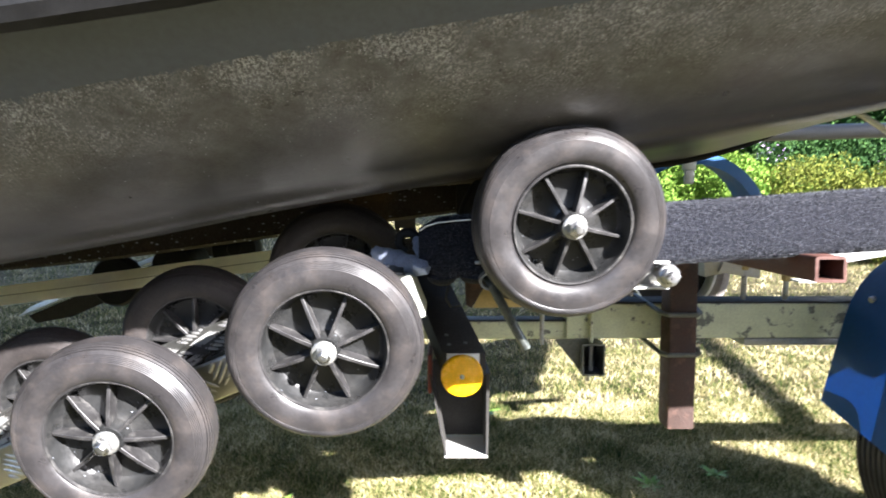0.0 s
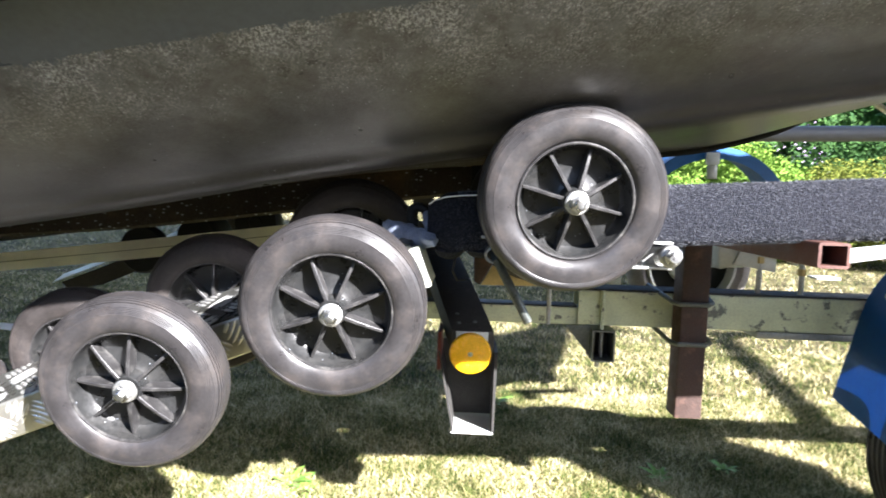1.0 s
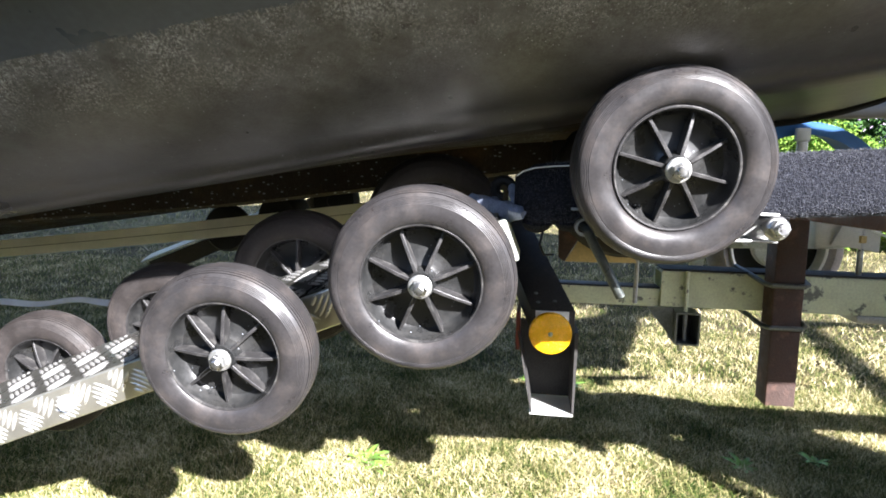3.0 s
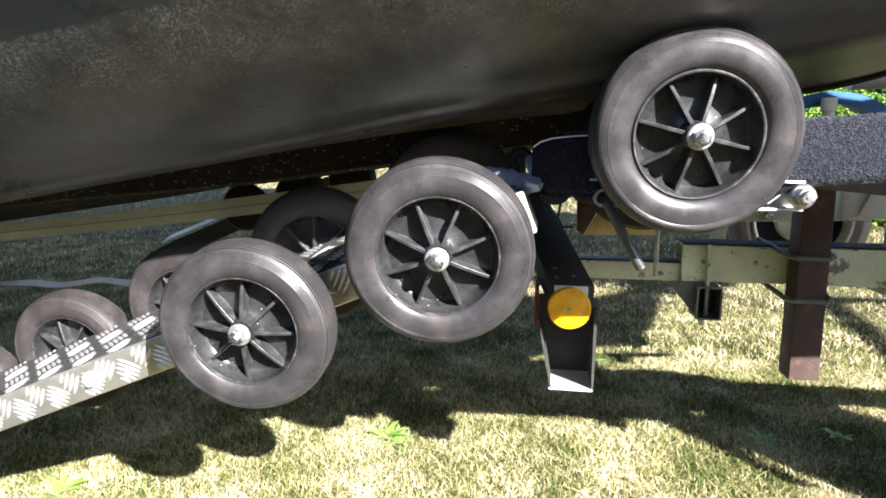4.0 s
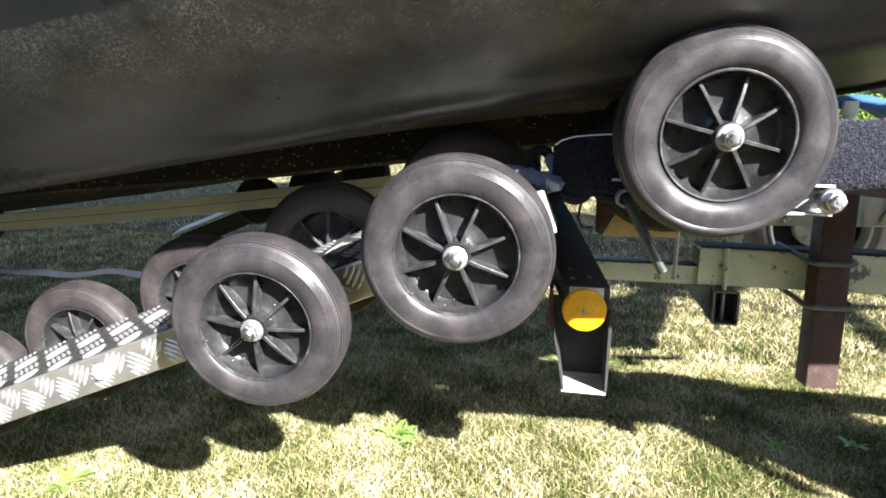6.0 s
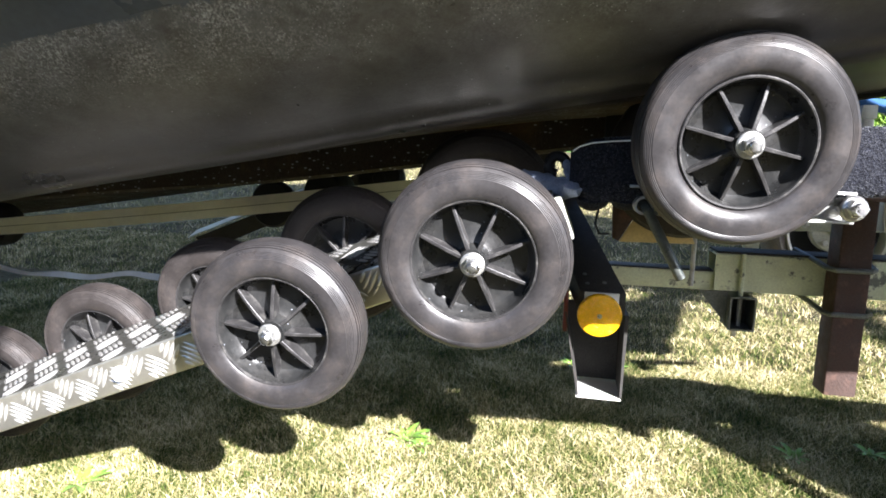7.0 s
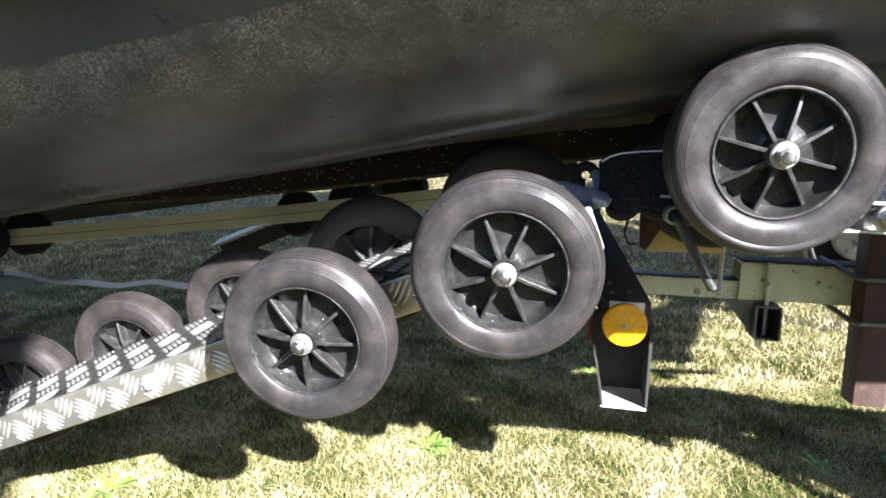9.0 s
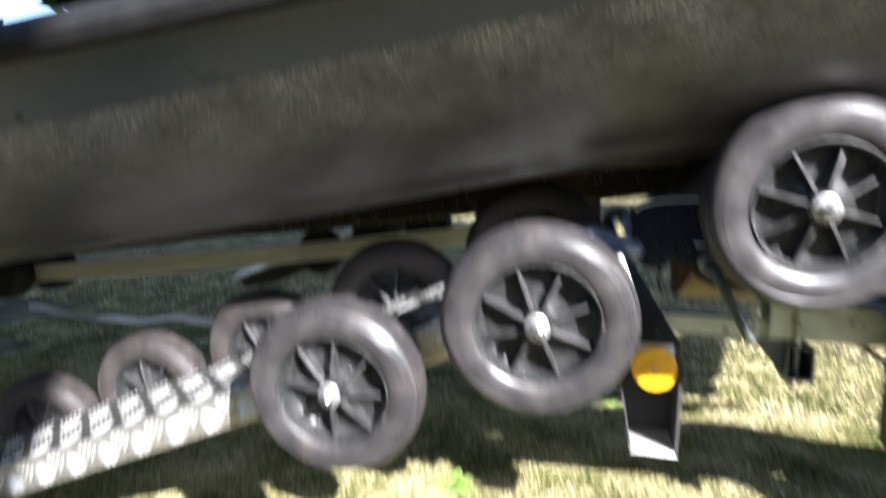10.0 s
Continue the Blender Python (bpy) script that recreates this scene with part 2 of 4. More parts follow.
add_specks(KEEL, 0.5, 3.0, 0.165, 0.15, 0.15, False, 230.0, 0.45)

# ---- mesh helpers ----


def bm_obj(name, bm, material, smooth=True):
    me = bpy.data.meshes.new(name)
    bmesh.ops.recalc_face_normals(bm, faces=bm.faces)
    bm.to_mesh(me)
    bm.free()
    if smooth:
        for p in me.polygons:
            p.use_smooth = True
        me.set_sharp_from_angle(angle=radians(35))
    me.materials.append(material)
    return new(name, me)


def part(name, bm, material, parent, label="", smooth=True):
    ob = bm_obj(name, bm, material, smooth)
    ob.parent = parent
    if label:
        ob["label"] = label
    return ob


def shared(name, me, parent, m):
    ob = new(name, me)
    ob.parent = parent
    ob.matrix_basis = m
    return ob


def box(x0, x1, y0, y1, z0, z1, bevel=0.002, bm=None):
    own = bm is None
    bm = bm or bmesh.new()
    g = bmesh.ops.create_cube(bm, size=1.0, matrix=Matrix.Translation(((x0 + x1) / 2, (y0 + y1) / 2, (z0 + z1) / 2))
                              @ Matrix.Diagonal((x1 - x0, y1 - y0, z1 - z0, 1)))
    if bevel:
        es = list({e for v in g["verts"] for e in v.link_edges})
        bmesh.ops.bevel(bm, geom=es, offset=bevel, segments=2, affect="EDGES", profile=0.5)
    return bm


def prism(poly, y0, y1, bevel=0.0, bm=None):
    """A plate: the polygon (x, z) pushed from y0 to y1."""
    bm = bm or bmesh.new()
    a = [bm.verts.new((x, y0, z)) for x, z in poly]
    b = [bm.verts.new((x, y1, z)) for x, z in poly]
    n = len(poly)
    fs = [bm.faces.new(a), bm.faces.new(b[::-1])]
    for i in range(n):
        fs.append(bm.faces.new((a[i], b[i], b[(i + 1) % n], a[(i + 1) % n])))
    if bevel:
        es = list({e for f in fs for e in f.edges})
        bmesh.ops.bevel(bm, geom=es, offset=bevel, segments=2, affect="EDGES", profile=0.5)
    return bm


def lathe(profile, n=64, closed=False, bm=None):
    """Turn a profile of (r, y) round the y axis."""
    bm = bm or bmesh.new()
    rings = []
    for r, y in profile:
        if r < 1e-6:
            rings.append([bm.verts.new((0, y, 0))])
        else:
            rings.append([bm.verts.new((r * math.cos(2 * math.pi * k / n), y, r * math.sin(2 * math.pi * k / n))) for k in range(n)])
    pairs = list(zip(rings, rings[1:])) + ([(rings[-1], rings[0])] if closed else [])
    for a, b in pairs:
        for k in range(n):
            va = [a[k % len(a)], a[(k + 1) % n if len(a) > 1 else 0]]
            vb = [b[(k + 1) % n if len(b) > 1 else 0], b[k % len(b)]]
            vs = []
            for v in va + vb:
                if v not in vs:
                    vs.append(v)
            if len(vs) > 2:
                bm.faces.new(vs)
    return bm


def tube(points, r, n=12, bm=None, caps=True):
    """A round bar along the points; r is a radius or one for each point."""
    bm = bm or bmesh.new()
    pts = [Vector(p) for p in points]
    rs = r if isinstance(r, (list, tuple)) else [r] * len(pts)
    rings = []
    up = Vector((0.13, 0.31, 0.94))
    for i, p in enumerate(pts):
        d = (pts[min(i + 1, len(pts) - 1)] - pts[max(i - 1, 0)]).normalized()
        u = d.cross(up)
        if u.length < 1e-3:
            u = d.cross(Vector((1, 0, 0)))
        u.normalize()
        w = d.cross(u)
        rings.append([bm.verts.new(p + rs[i] * (math.cos(2 * math.pi * k / n) * u + math.sin(2 * math.pi * k / n) * w)) for k in range(n)])
    for a, b in zip(rings, rings[1:]):
        for k in range(n):
            bm.faces.new((a[k], a[(k + 1) % n], b[(k + 1) % n], b[k]))
    if caps:
        bm.faces.new(rings[0][::-1])
        bm.faces.new(rings[-1])
    return bm


def square_tube(x0, x1, y0, y1, z0, z1, wall, axis):
    """A hollow square section along an axis, open at both ends."""
    bm = bmesh.new()
    lo, hi = [x0, y0, z0], [x1, y1, z1]
    u, v = [k for k in range(3) if k != axis]
    def ring(at, inset):
        out = []
        for su, sv in ((0, 0), (1, 0), (1, 1), (0, 1)):
            c = [0, 0, 0]
            c[axis] = at
            c[u] = hi[u] - inset if su else lo[u] + inset
            c[v] = hi[v] - inset if sv else lo[v] + inset
            out.append(bm.verts.new(c))
        return out
    a, b = ring(lo[axis], 0), ring(hi[axis], 0)
    c, d = ring(lo[axis], wall), ring(hi[axis], wall)
    outer = []
    for k in range(4):
        q = (k + 1) % 4
        outer.append(bm.faces.new((a[k], a[q], b[q], b[k])))
        bm.faces.new((c[k], d[k], d[q], c[q]))
        bm.faces.new((a[k], c[k], c[q], a[q]))
        bm.faces.new((b[k], b[q], d[q], d[k]))
    es = [e for f in outer for e in f.edges if abs(e.verts[0].co[axis] - e.verts[1].co[axis]) > 1e-5]
    bmesh.ops.bevel(bm, geom=list(set(es)), offset=wall * 0.9, segments=3, affect="EDGES", profile=0.5)
    return bm


def grid_mesh(rows, bm=None, closed=False):
    bm = bm or bmesh.new()
    vs = [[bm.verts.new(p) for p in row] for row in rows]
    for a, b in zip(vs, vs[1:]):
        for k in range(len(a) - (0 if closed else 1)):
            q = (k + 1) % len(a)
            bm.faces.new((a[k], a[q], b[q], b[k]))
    return bm


def curve_at(table, x):
    """Smooth interpolation in a table of (x, value)."""
    xs = [p[0] for p in table]
    if x <= xs[0]:
        return table[0][1]
    if x >= xs[-1]:
        return table[-1][1]
    i = max(k for k in range(len(xs) - 1) if xs[k] <= x)
    def slope(k):
        a, b = max(k - 1, 0), min(k + 1, len(xs) - 1)
        return (table[b][1] - table[a][1]) / (xs[b] - xs[a])
    h = xs[i + 1] - xs[i]
    t = (x - xs[i]) / h
    m0, m1 = slope(i) * h, slope(i + 1) * h
    return ((2 * t**3 - 3 * t**2 + 1) * table[i][1] + (t**3 - 2 * t**2 + t) * m0
            + (-2 * t**3 + 3 * t**2) * table[i + 1][1] + (t**3 - t**2) * m1)


# ---- ground ----


def make_ground():
    m = bpy.data.materials.new("lawn_soil")
    m.use_nodes = True
    nt = m.node_tree
    L = nt.links.new
    bsdf = nt.nodes["Principled BSDF"]
    co = nt.nodes.new("ShaderNodeTexCoord")
    n1 = nt.nodes.new("ShaderNodeTexNoise")
    n1.inputs["Scale"].default_value = 3.0
    n1.inputs["Detail"].default_value = 8
    n2 = nt.nodes.new("ShaderNodeTexNoise")
    n2.inputs["Scale"].default_value = 90.0
    n2.inputs["Detail"].default_value = 4
    for n in (n1, n2):
        L(co.outputs["Object"], n.inputs["Vector"])
    r1 = nt.nodes.new("ShaderNodeValToRGB")
    r1.color_ramp.elements[0].position, r1.color_ramp.elements[0].color = 0.35, (0.050, 0.044, 0.024, 1)
    r1.color_ramp.elements[1].position, r1.color_ramp.elements[1].color = 0.65, (0.15, 0.128, 0.066, 1)
    L(n1.outputs["Fac"], r1.inputs["Fac"])
    r2 = nt.nodes.new("ShaderNodeMapRange")
    r2.inputs["From Min"].default_value, r2.inputs["From Max"].default_value = 0.3, 0.7
    r2.inputs["To Min"].default_value, r2.inputs["To Max"].default_value = 0.5, 1.35
    L(n2.outputs["Fac"], r2.inputs["Value"])
    vm = nt.nodes.new("ShaderNodeVectorMath")
    vm.operation = "SCALE"
    L(r1.outputs[0], vm.inputs[0])
    L(r2.outputs[0], vm.inputs["Scale"])
    L(vm.outputs[0], bsdf.inputs["Base Color"])
    bsdf.inputs["Roughness"].default_value = 0.95
    bsdf.inputs["Specular IOR Level"].default_value = 0.1
    b = nt.nodes.new("ShaderNodeBump")
    b.inputs["Distance"].default_value = 0.02
    L(n2.outputs["Fac"], b.inputs["Height"])
    L(b.outputs[0], bsdf.inputs["Normal"])
    bm = bmesh.new()
    xs = [-400, -60, -20, -8] + [-4 + 0.25 * k for k in range(33)] + [8, 20, 60, 400]
    ys = [-400, -60, -10, -3] + [-1 + 0.25 * k for k in range(36)] + [8 + 1.5 * k for k in range(17)] + [60, 400]
    def h(x, y):
        if y > 8:
            t = min(1.0, (y - 8) / 24)
            return 1.25 * t * t * (3 - 2 * t)
        return 0.012 * noise.noise(Vector((x * 1.3, y * 1.3, 0))) if abs(x) < 6 and -2 < y < 8 else 0.0
    grid_mesh([[(x, y, h(x, y)) for x in xs] for y in ys], bm)
    ob = bm_obj("ground", bm, m)
    tagged(ob, "sunlit dry lawn with worn straw-coloured patches", "lawn", kind="structure")
    return h


GROUND_H = make_ground()


def make_grass(name, label, areas, tones, seed):
    """Blades of the lawn, near ground denser. areas: x0, x1, y0, y1, count, height, width by height."""
    m = bpy.data.materials.new(name + "_blades")
    m.use_nodes = True
    nt = m.node_tree
    L = nt.links.new
    bsdf = nt.nodes["Principled BSDF"]
    geo = nt.nodes.new("ShaderNodeNewGeometry")
    ramp = nt.nodes.new("ShaderNodeValToRGB")
    e = ramp.color_ramp.elements
    e[0].position, e[0].color = tones[0][0], (*tones[0][1], 1)
    e[1].position, e[1].color = tones[-1][0], (*tones[-1][1], 1)
    for pos, c in tones[1:-1]:
        k = ramp.color_ramp.elements.new(pos)
        k.color = (*c, 1)
    co = nt.nodes.new("ShaderNodeTexCoord")
    nz = nt.nodes.new("ShaderNodeTexNoise")
    nz.inputs["Scale"].default_value = 4.5
    nz.inputs["Detail"].default_value = 3.0
    L(co.outputs["Object"], nz.inputs["Vector"])
    mx = nt.nodes.new("ShaderNodeMath")
    mx.operation = "MULTIPLY_ADD"
    mx.inputs[1].default_value = 1.5
    mx.inputs[2].default_value = -0.75
    L(nz.outputs["Fac"], mx.inputs[0])
    ad = nt.nodes.new("ShaderNodeMath")
    ad.operation = "ADD"
    ad.use_clamp = True
    L(geo.outputs["Random Per Island"], ad.inputs[0])
    L(mx.outputs[0], ad.inputs[1])
    L(ad.outputs[0], ramp.inputs["Fac"])
    L(ramp.outputs[0], bsdf.inputs["Base Color"])
    bsdf.inputs["Roughness"].default_value = 0.6
    bsdf.inputs["Specular IOR Level"].default_value = 0.08
    rng = np.random.default_rng(seed)
    V, F = [], []
    base = 0
    for x0, x1, y0, y1, n, hgt, wide in areas:
        x, y = rng.uniform(x0, x1, n), rng.uniform(y0, y1, n)
        a = rng.uniform(0, 2 * np.pi, n)
        lean = rng.normal(0, 1.15, n)
        hh = hgt * rng.uniform(0.4, 1.25, n)
        w = hgt * wide * rng.uniform(0.7, 1.4, n)
        dx, dy = np.cos(a), np.sin(a)
        b = rng.uniform(0, 2 * np.pi, n)
        lx, ly = np.cos(b) * np.abs(lean) * hh, np.sin(b) * np.abs(lean) * hh
        z = np.array([GROUND_H(float(p), float(q)) for p, q in zip(x, y)]) - 0.002
        P = np.empty((n, 5, 3))
        P[:, 0] = np.stack((x - dx * w, y - dy * w, z), 1)
        P[:, 1] = np.stack((x + dx * w, y + dy * w, z), 1)
        P[:, 2] = np.stack((x + dx * w * .8 + lx * .45, y + dy * w * .8 + ly * .45, z + hh * .6), 1)
        P[:, 3] = np.stack((x - dx * w * .8 + lx * .45, y - dy * w * .8 + ly * .45, z + hh * .6), 1)
        P[:, 4] = np.stack((x + lx * 1.2, y + ly * 1.2, z + hh * .95), 1)
        V.append(P.reshape(-1, 3))
        i = base + 5 * np.arange(n)[:, None]
        F.append(np.concatenate((i + [0, 1, 2], i + [0, 2, 3], i + [3, 2, 4]), 1).reshape(-1, 3))
        base += 5 * n
    V, F = np.concatenate(V), np.concatenate(F)
    me = bpy.data.meshes.new(name)
    me.vertices.add(len(V))
    me.vertices.foreach_set("co", V.ravel())
    me.loops.add(F.size)
    me.loops.foreach_set("vertex_index", F.ravel())
    me.polygons.add(len(F))
    me.polygons.foreach_set("loop_start", np.arange(0, F.size, 3))
    me.update(calc_edges=True)
    me.materials.append(m)
    tagged(new(name, me), label, "grass", kind="stuff")


TONES = ((0.0, (0.028, 0.055, 0.010)), (0.29, (0.080, 0.112, 0.023)), (0.50, (0.22, 0.205, 0.078)), (0.77, (0.47, 0.40, 0.20)), (1.0, (0.74, 0.65, 0.42)))
make_grass("grass", "short dry grass blades, straw and green mixed",
           ((-3.5, 3.5, -3.0, 0.25, 110000, 0.032, 0.075), (-2.0, 1.9, 0.25, 1.0, 205000, 0.024, 0.037), (-2.5, 1.9, 1.0, 1.7, 171000, 0.024, 0.040), (-3.0, 3.2, 1.7, 2.6, 70000, 0.026, 0.045)), TONES, 5)
make_grass("lawn_grass", "lawn grass further off, partly in tree shade",
           ((-4.5, 4.2, 2.6, 4.5, 60000, 0.030, 0.05), (-7, 8, 4.5, 9.0, 50000, 0.04, 0.05), (-13, 12, 9.0, 22.0, 60000, 0.07, 0.05)), TONES, 6)

# ---- the boat ----
YC = 0.55
KEEL_Z = ((-2.6, 0.56), (-1.0, 0.69), (-0.5, 0.775), (0.0, 0.845), (0.3, 0.868), (0.55, 0.899), (0.66, 0.916), (0.787, 0.954), (0.921, 1.019), (1.008, 1.043), (1.118, 1.064), (1.3, 1.10), (1.65, 1.15), (2.1, 1.33), (2.6, 1.65), (3.1, 2.0))
CHINE_Z = ((-2.6, 0.405), (-1.0, 0.647), (-0.68, 0.703), (-0.29, 0.771), (-0.09, 0.812), (0.149, 0.853), (0.45, 0.904), (0.75, 0.956), (1.0, 1.005), (1.3, 1.095), (1.65, 1.16), (2.1, 1.335), (2.6, 1.655), (3.1, 2.01))
WL_Z = ((-2.6, 0.55), (-0.42, 0.898), (-0.29, 0.922), (-0.11, 0.953), (0.136, 0.994), (0.6, 1.06), (1.0, 1.085), (1.3, 1.17), (1.65, 1.26), (2.2, 1.50), (2.7, 1.78), (3.1, 2.05))
RAIL_Z = ((-2.6, 0.66), (-0.23, 0.985), (-0.09, 1.005), (0.5, 1.11), (1.0, 1.20), (1.4, 1.33), (1.65, 1.42), (2.2, 1.65), (2.7, 1.88), (3.1, 2.10))
BREADTH = ((-2.6, 0.93), (-1.0, 1.0), (0.2, 1.0), (0.6, 0.98), (1.0, 0.92), (1.3, 0.62), (1.65, 0.36), (2.2, 0.20), (2.7, 0.09), (3.1, 0.03))


def hull_section(x):
    b = curve_at(BREADTH, x)
    k, c, w, r = (curve_at(t, x) for t in (KEEL_Z, CHINE_Z, WL_Z, RAIL_Z))
    return b, k, c, w, r


def make_boat():
    boat = new("boat")
    tagged(boat, "dark painted boat hull resting on the trailer rollers", "boat")
    xs = [-2.6 + 0.06 * i for i in range(95)] + [3.09]
    for side, nm in ((1, "near"), (-1, "far")):
        under, low, top = [], [], []
        for x in xs:
            b, k, c, w, r = hull_section(x)
            ch, wl, ra = 0.45 * b, 0.68 * b, 0.75 * b
            pts = [(0.0, k)]
            for i in range(1, 7):
                t = i / 7
                pts.append((ch * t, k + (c - k) * t))
            # a tight rounded chine, then a full side up to the waterline
            p0, p1, p2 = (ch * 0.93, k + (c - k) * 0.93), (ch * 1.03, c + 0.002), (ch + (wl - ch) * 0.10, c + (w - c) * 0.14)
            for i in range(6):
                t = i / 5
                pts.append(tuple((1 - t)**2 * p0[j] + 2 * t * (1 - t) * p1[j] + t * t * p2[j] for j in (0, 1)))
            q1 = (ch + (wl - ch) * 0.62, c + (w - c) * 0.42)
            for i in range(1, 11):
                t = i / 10
                pts.append(tuple((1 - t)**2 * p2[j] + 2 * t * (1 - t) * q1[j] + t * t * (wl, w)[j] for j in (0, 1)))
            under.append([(x, YC - side * py, pz) for py, pz in pts[:8]])
            low.append([(x, YC - side * py, pz) for py, pz in pts[7:]])
            top.append([(x, YC - side * (wl + (ra - wl) * t), w + (r - w) * t) for t in (0, 0.25, 0.5, 0.75, 1)])
        cut = next(i for i, x in enumerate(xs) if x > 0.30)
        # the keel's dark paint here also stands for the deep shade under the hull
        part("hull_bottom", grid_mesh(under[:cut + 1]), KEEL, boat, "dull brown-black bottom with pale specks, darkened for deep shade")
        part("bow_bottom", grid_mesh(under[cut:]), HULL, boat, "glossy dark bottom of the bow")
        part("hull_side", grid_mesh(low), HULL, boat, "glossy dark side with a chalky waterline")
        part("topside", grid_mesh(top), TOPSIDE, boat, "smooth dark grey topside")
    # transom, deck, rub rail
    b, k, c, w, r = hull_section(-2.6)
    pr = [(-0.75 * b, r), (-0.68 * b, w), (-0.45 * b, c), (0, k), (0.45 * b, c), (0.68 * b, w), (0.75 * b, r)]
    bm = bmesh.new()
    bm.faces.new([bm.verts.new((-2.6, YC + y, z)) for y, z in pr])
    part("transom", bm, TOPSIDE, boat)
    rows = []
    for x in xs:
        b, k, c, w, r = hull_section(x)
        rows.append([(x, YC + 0.75 * b * t, r + 0.03 * (1 - t * t)) for t in (-1, -0.6, 0, 0.6, 1)])
    part("deck", grid_mesh(rows), DECK, boat, "pale grey deck")
    for side in (1, -1):
        pts = []
        for x in xs[::2]:
            b, k, c, w, r = hull_section(x)
            pts.append((x, YC - side * (0.75 * b + 0.004), r))
        part("rub_rail", tube(pts, 0.020, 10), RAIL, boat, "black rubber rub rail")
    # dark band along the stem
    pts = [(x, YC, curve_at(KEEL_Z, x) - 0.002) for x in [0.2 + 0.03 * i for i in range(25)]]
    part("stem_band", tube(pts, 0.009, 8), RAIL, boat, "dark rubber band along the stem")
    # keel board below the hull
    kb = ((-2.5, 0.52), (-1.14, 0.648), (-0.87, 0.677), (-0.557, 0.706), (-0.177, 0.756), (0.108, 0.795), (0.17, 0.803))
    a, bt = [], []
    n = 40
    for i in range(n + 1):
        x = -2.5 + (0.17 + 2.5) * i / n
        zt, zb = curve_at(KEEL_Z, x) + 0.02, curve_at(kb, x)
        a.append([(x, 0.50, zt), (x, 0.50, zb + 0.006), (x, 0.506, zb), (x, 0.594, zb), (x, 0.60, zb + 0.006), (x, 0.60, zt)])
    bm = grid_mesh(a)
    bm.verts.ensure_lookup_table()
    bm.faces.new(bm.verts[:6])
    bm.faces.new(bm.verts[-6:])
    part("keel", bm, KEEL, boat, "brown-black wooden keel with worn paint")
    return boat


make_boat()

# ---- the trailer ----
trailer = new("boat_trailer")
tagged(trailer, "boat trailer with roller wheels, treadplate arms and carpeted bunk", "trailer")

# roller wheel meshes, axis along y; the nut end stands proud of the tyre
SINK = 0.005     # the rim sits back from the bulge of the sidewall


def tyre_mesh():
    """A rounded solid tyre: plain sidewall, fine rings on the shoulder, ribbed tread."""
    half = [(0.0745, 0.016), (0.0752, 0.0085), (0.0785, 0.0050), (0.0825, 0.0022), (0.0880, 0.0006), (0.0930, 0.0), (0.0970, 0.0003)]

    def shoulder(a, d):
        """A point of the shoulder's arc, sunk by d."""
        r, y = 0.0975 + 0.0215 * math.sin(a), 0.0004 + 0.0230 * (1 - math.cos(a))
        return r - d * math.sin(a), y + d * math.cos(a)
    for k in range(5):
        a = radians(14 + 5.0 * k)
        half += [shoulder(a, 0.0), shoulder(a + radians(1.6), 0.0005), shoulder(a + radians(3.2), 0.0005), shoulder(a + radians(4.4), 0.0)]
    for k in range(4):
        a = radians(46 + 10.5 * k)
        half += [shoulder(a, 0.0), shoulder(a + radians(6.6), 0.0), shoulder(a + radians(7.0), 0.0013), shoulder(a + radians(9.8), 0.0013)]
    half += [shoulder(radians(88), 0.0)]
    wdt = 0.064
    grow = [(0.0760 + (r - 0.0760) * 1.045, y) for r, y in half]
    return lathe(grow + [(r, wdt - y) for r, y in grow[::-1]], 96, closed=True)


def rim_mesh():
    prof = [(0.0768, 0.012), (0.0765, 0.003), (0.0752, 0.0012), (0.0732, 0.0018), (0.0720, 0.006), (0.0685, 0.021), (0.0640, 0.0255),
            (0.045, 0.0265), (0.026, 0.0235), (0.0195, 0.020), (0.0172, 0.003), (0.0160, 0.001), (0.005, 0.001), (0.005, 0.047),
            (0.022, 0.047), (0.03, 0.034), (0.063, 0.031), (0.0720, 0.044), (0.0768, 0.042)]
    return lathe([(r, y + SINK) for r, y in prof], 144, closed=True)


def spoke_mesh():
    """A moulded web: thick rounded front edge, thinner towards the dish."""
    bm = bmesh.new()
    front = [(0.0160, 0.0022), (0.030, 0.0035), (0.050, 0.0070), (0.0695, 0.0125)]
    back = [(0.0180, 0.026), (0.030, 0.0275), (0.050, 0.0285), (0.0668, 0.0265)]
    rows = []
    for (rf, yf), (rb, yb) in zip(front, back):
        t = 0.0026 - 0.010 * (rf - 0.016)
        e = 0.0007
        rows.append([(rf, yf + e + SINK, -t), (rf, yf + SINK, -t + e), (rf, yf + SINK, t - e), (rf, yf + e + SINK, t),
                     (rf, yf + 0.006 + SINK, t * 0.7), (rb, yb + SINK, t * 0.8), (rb, yb + SINK, -t * 0.8), (rf, yf + 0.006 + SINK, -t * 0.7)])
    grid_mesh(rows, bm, closed=True)
    bm.verts.ensure_lookup_table()
    bm.faces.new(bm.verts[:8])
    bm.faces.new(bm.verts[-8:])
    return bm


def hex_nut(r, y0, y1):
    bm = bmesh.new()
    prof = [(r * 0.86, y0), (r, y0 + r * 0.12), (r, y1), (r * 0.4, y1)]
    bm = lathe([(0.0, y0)] + prof, 6)
    return bm


def mesh_of(bm, name, material, angle=35):
    bmesh.ops.recalc_face_normals(bm, faces=bm.faces)
    me = bpy.data.meshes.new(name)
    bm.to_mesh(me)
    bm.free()
    for p in me.polygons:
        p.use_smooth = True
    me.set_sharp_from_angle(angle=radians(angle))
    me.materials.append(material)
    return me


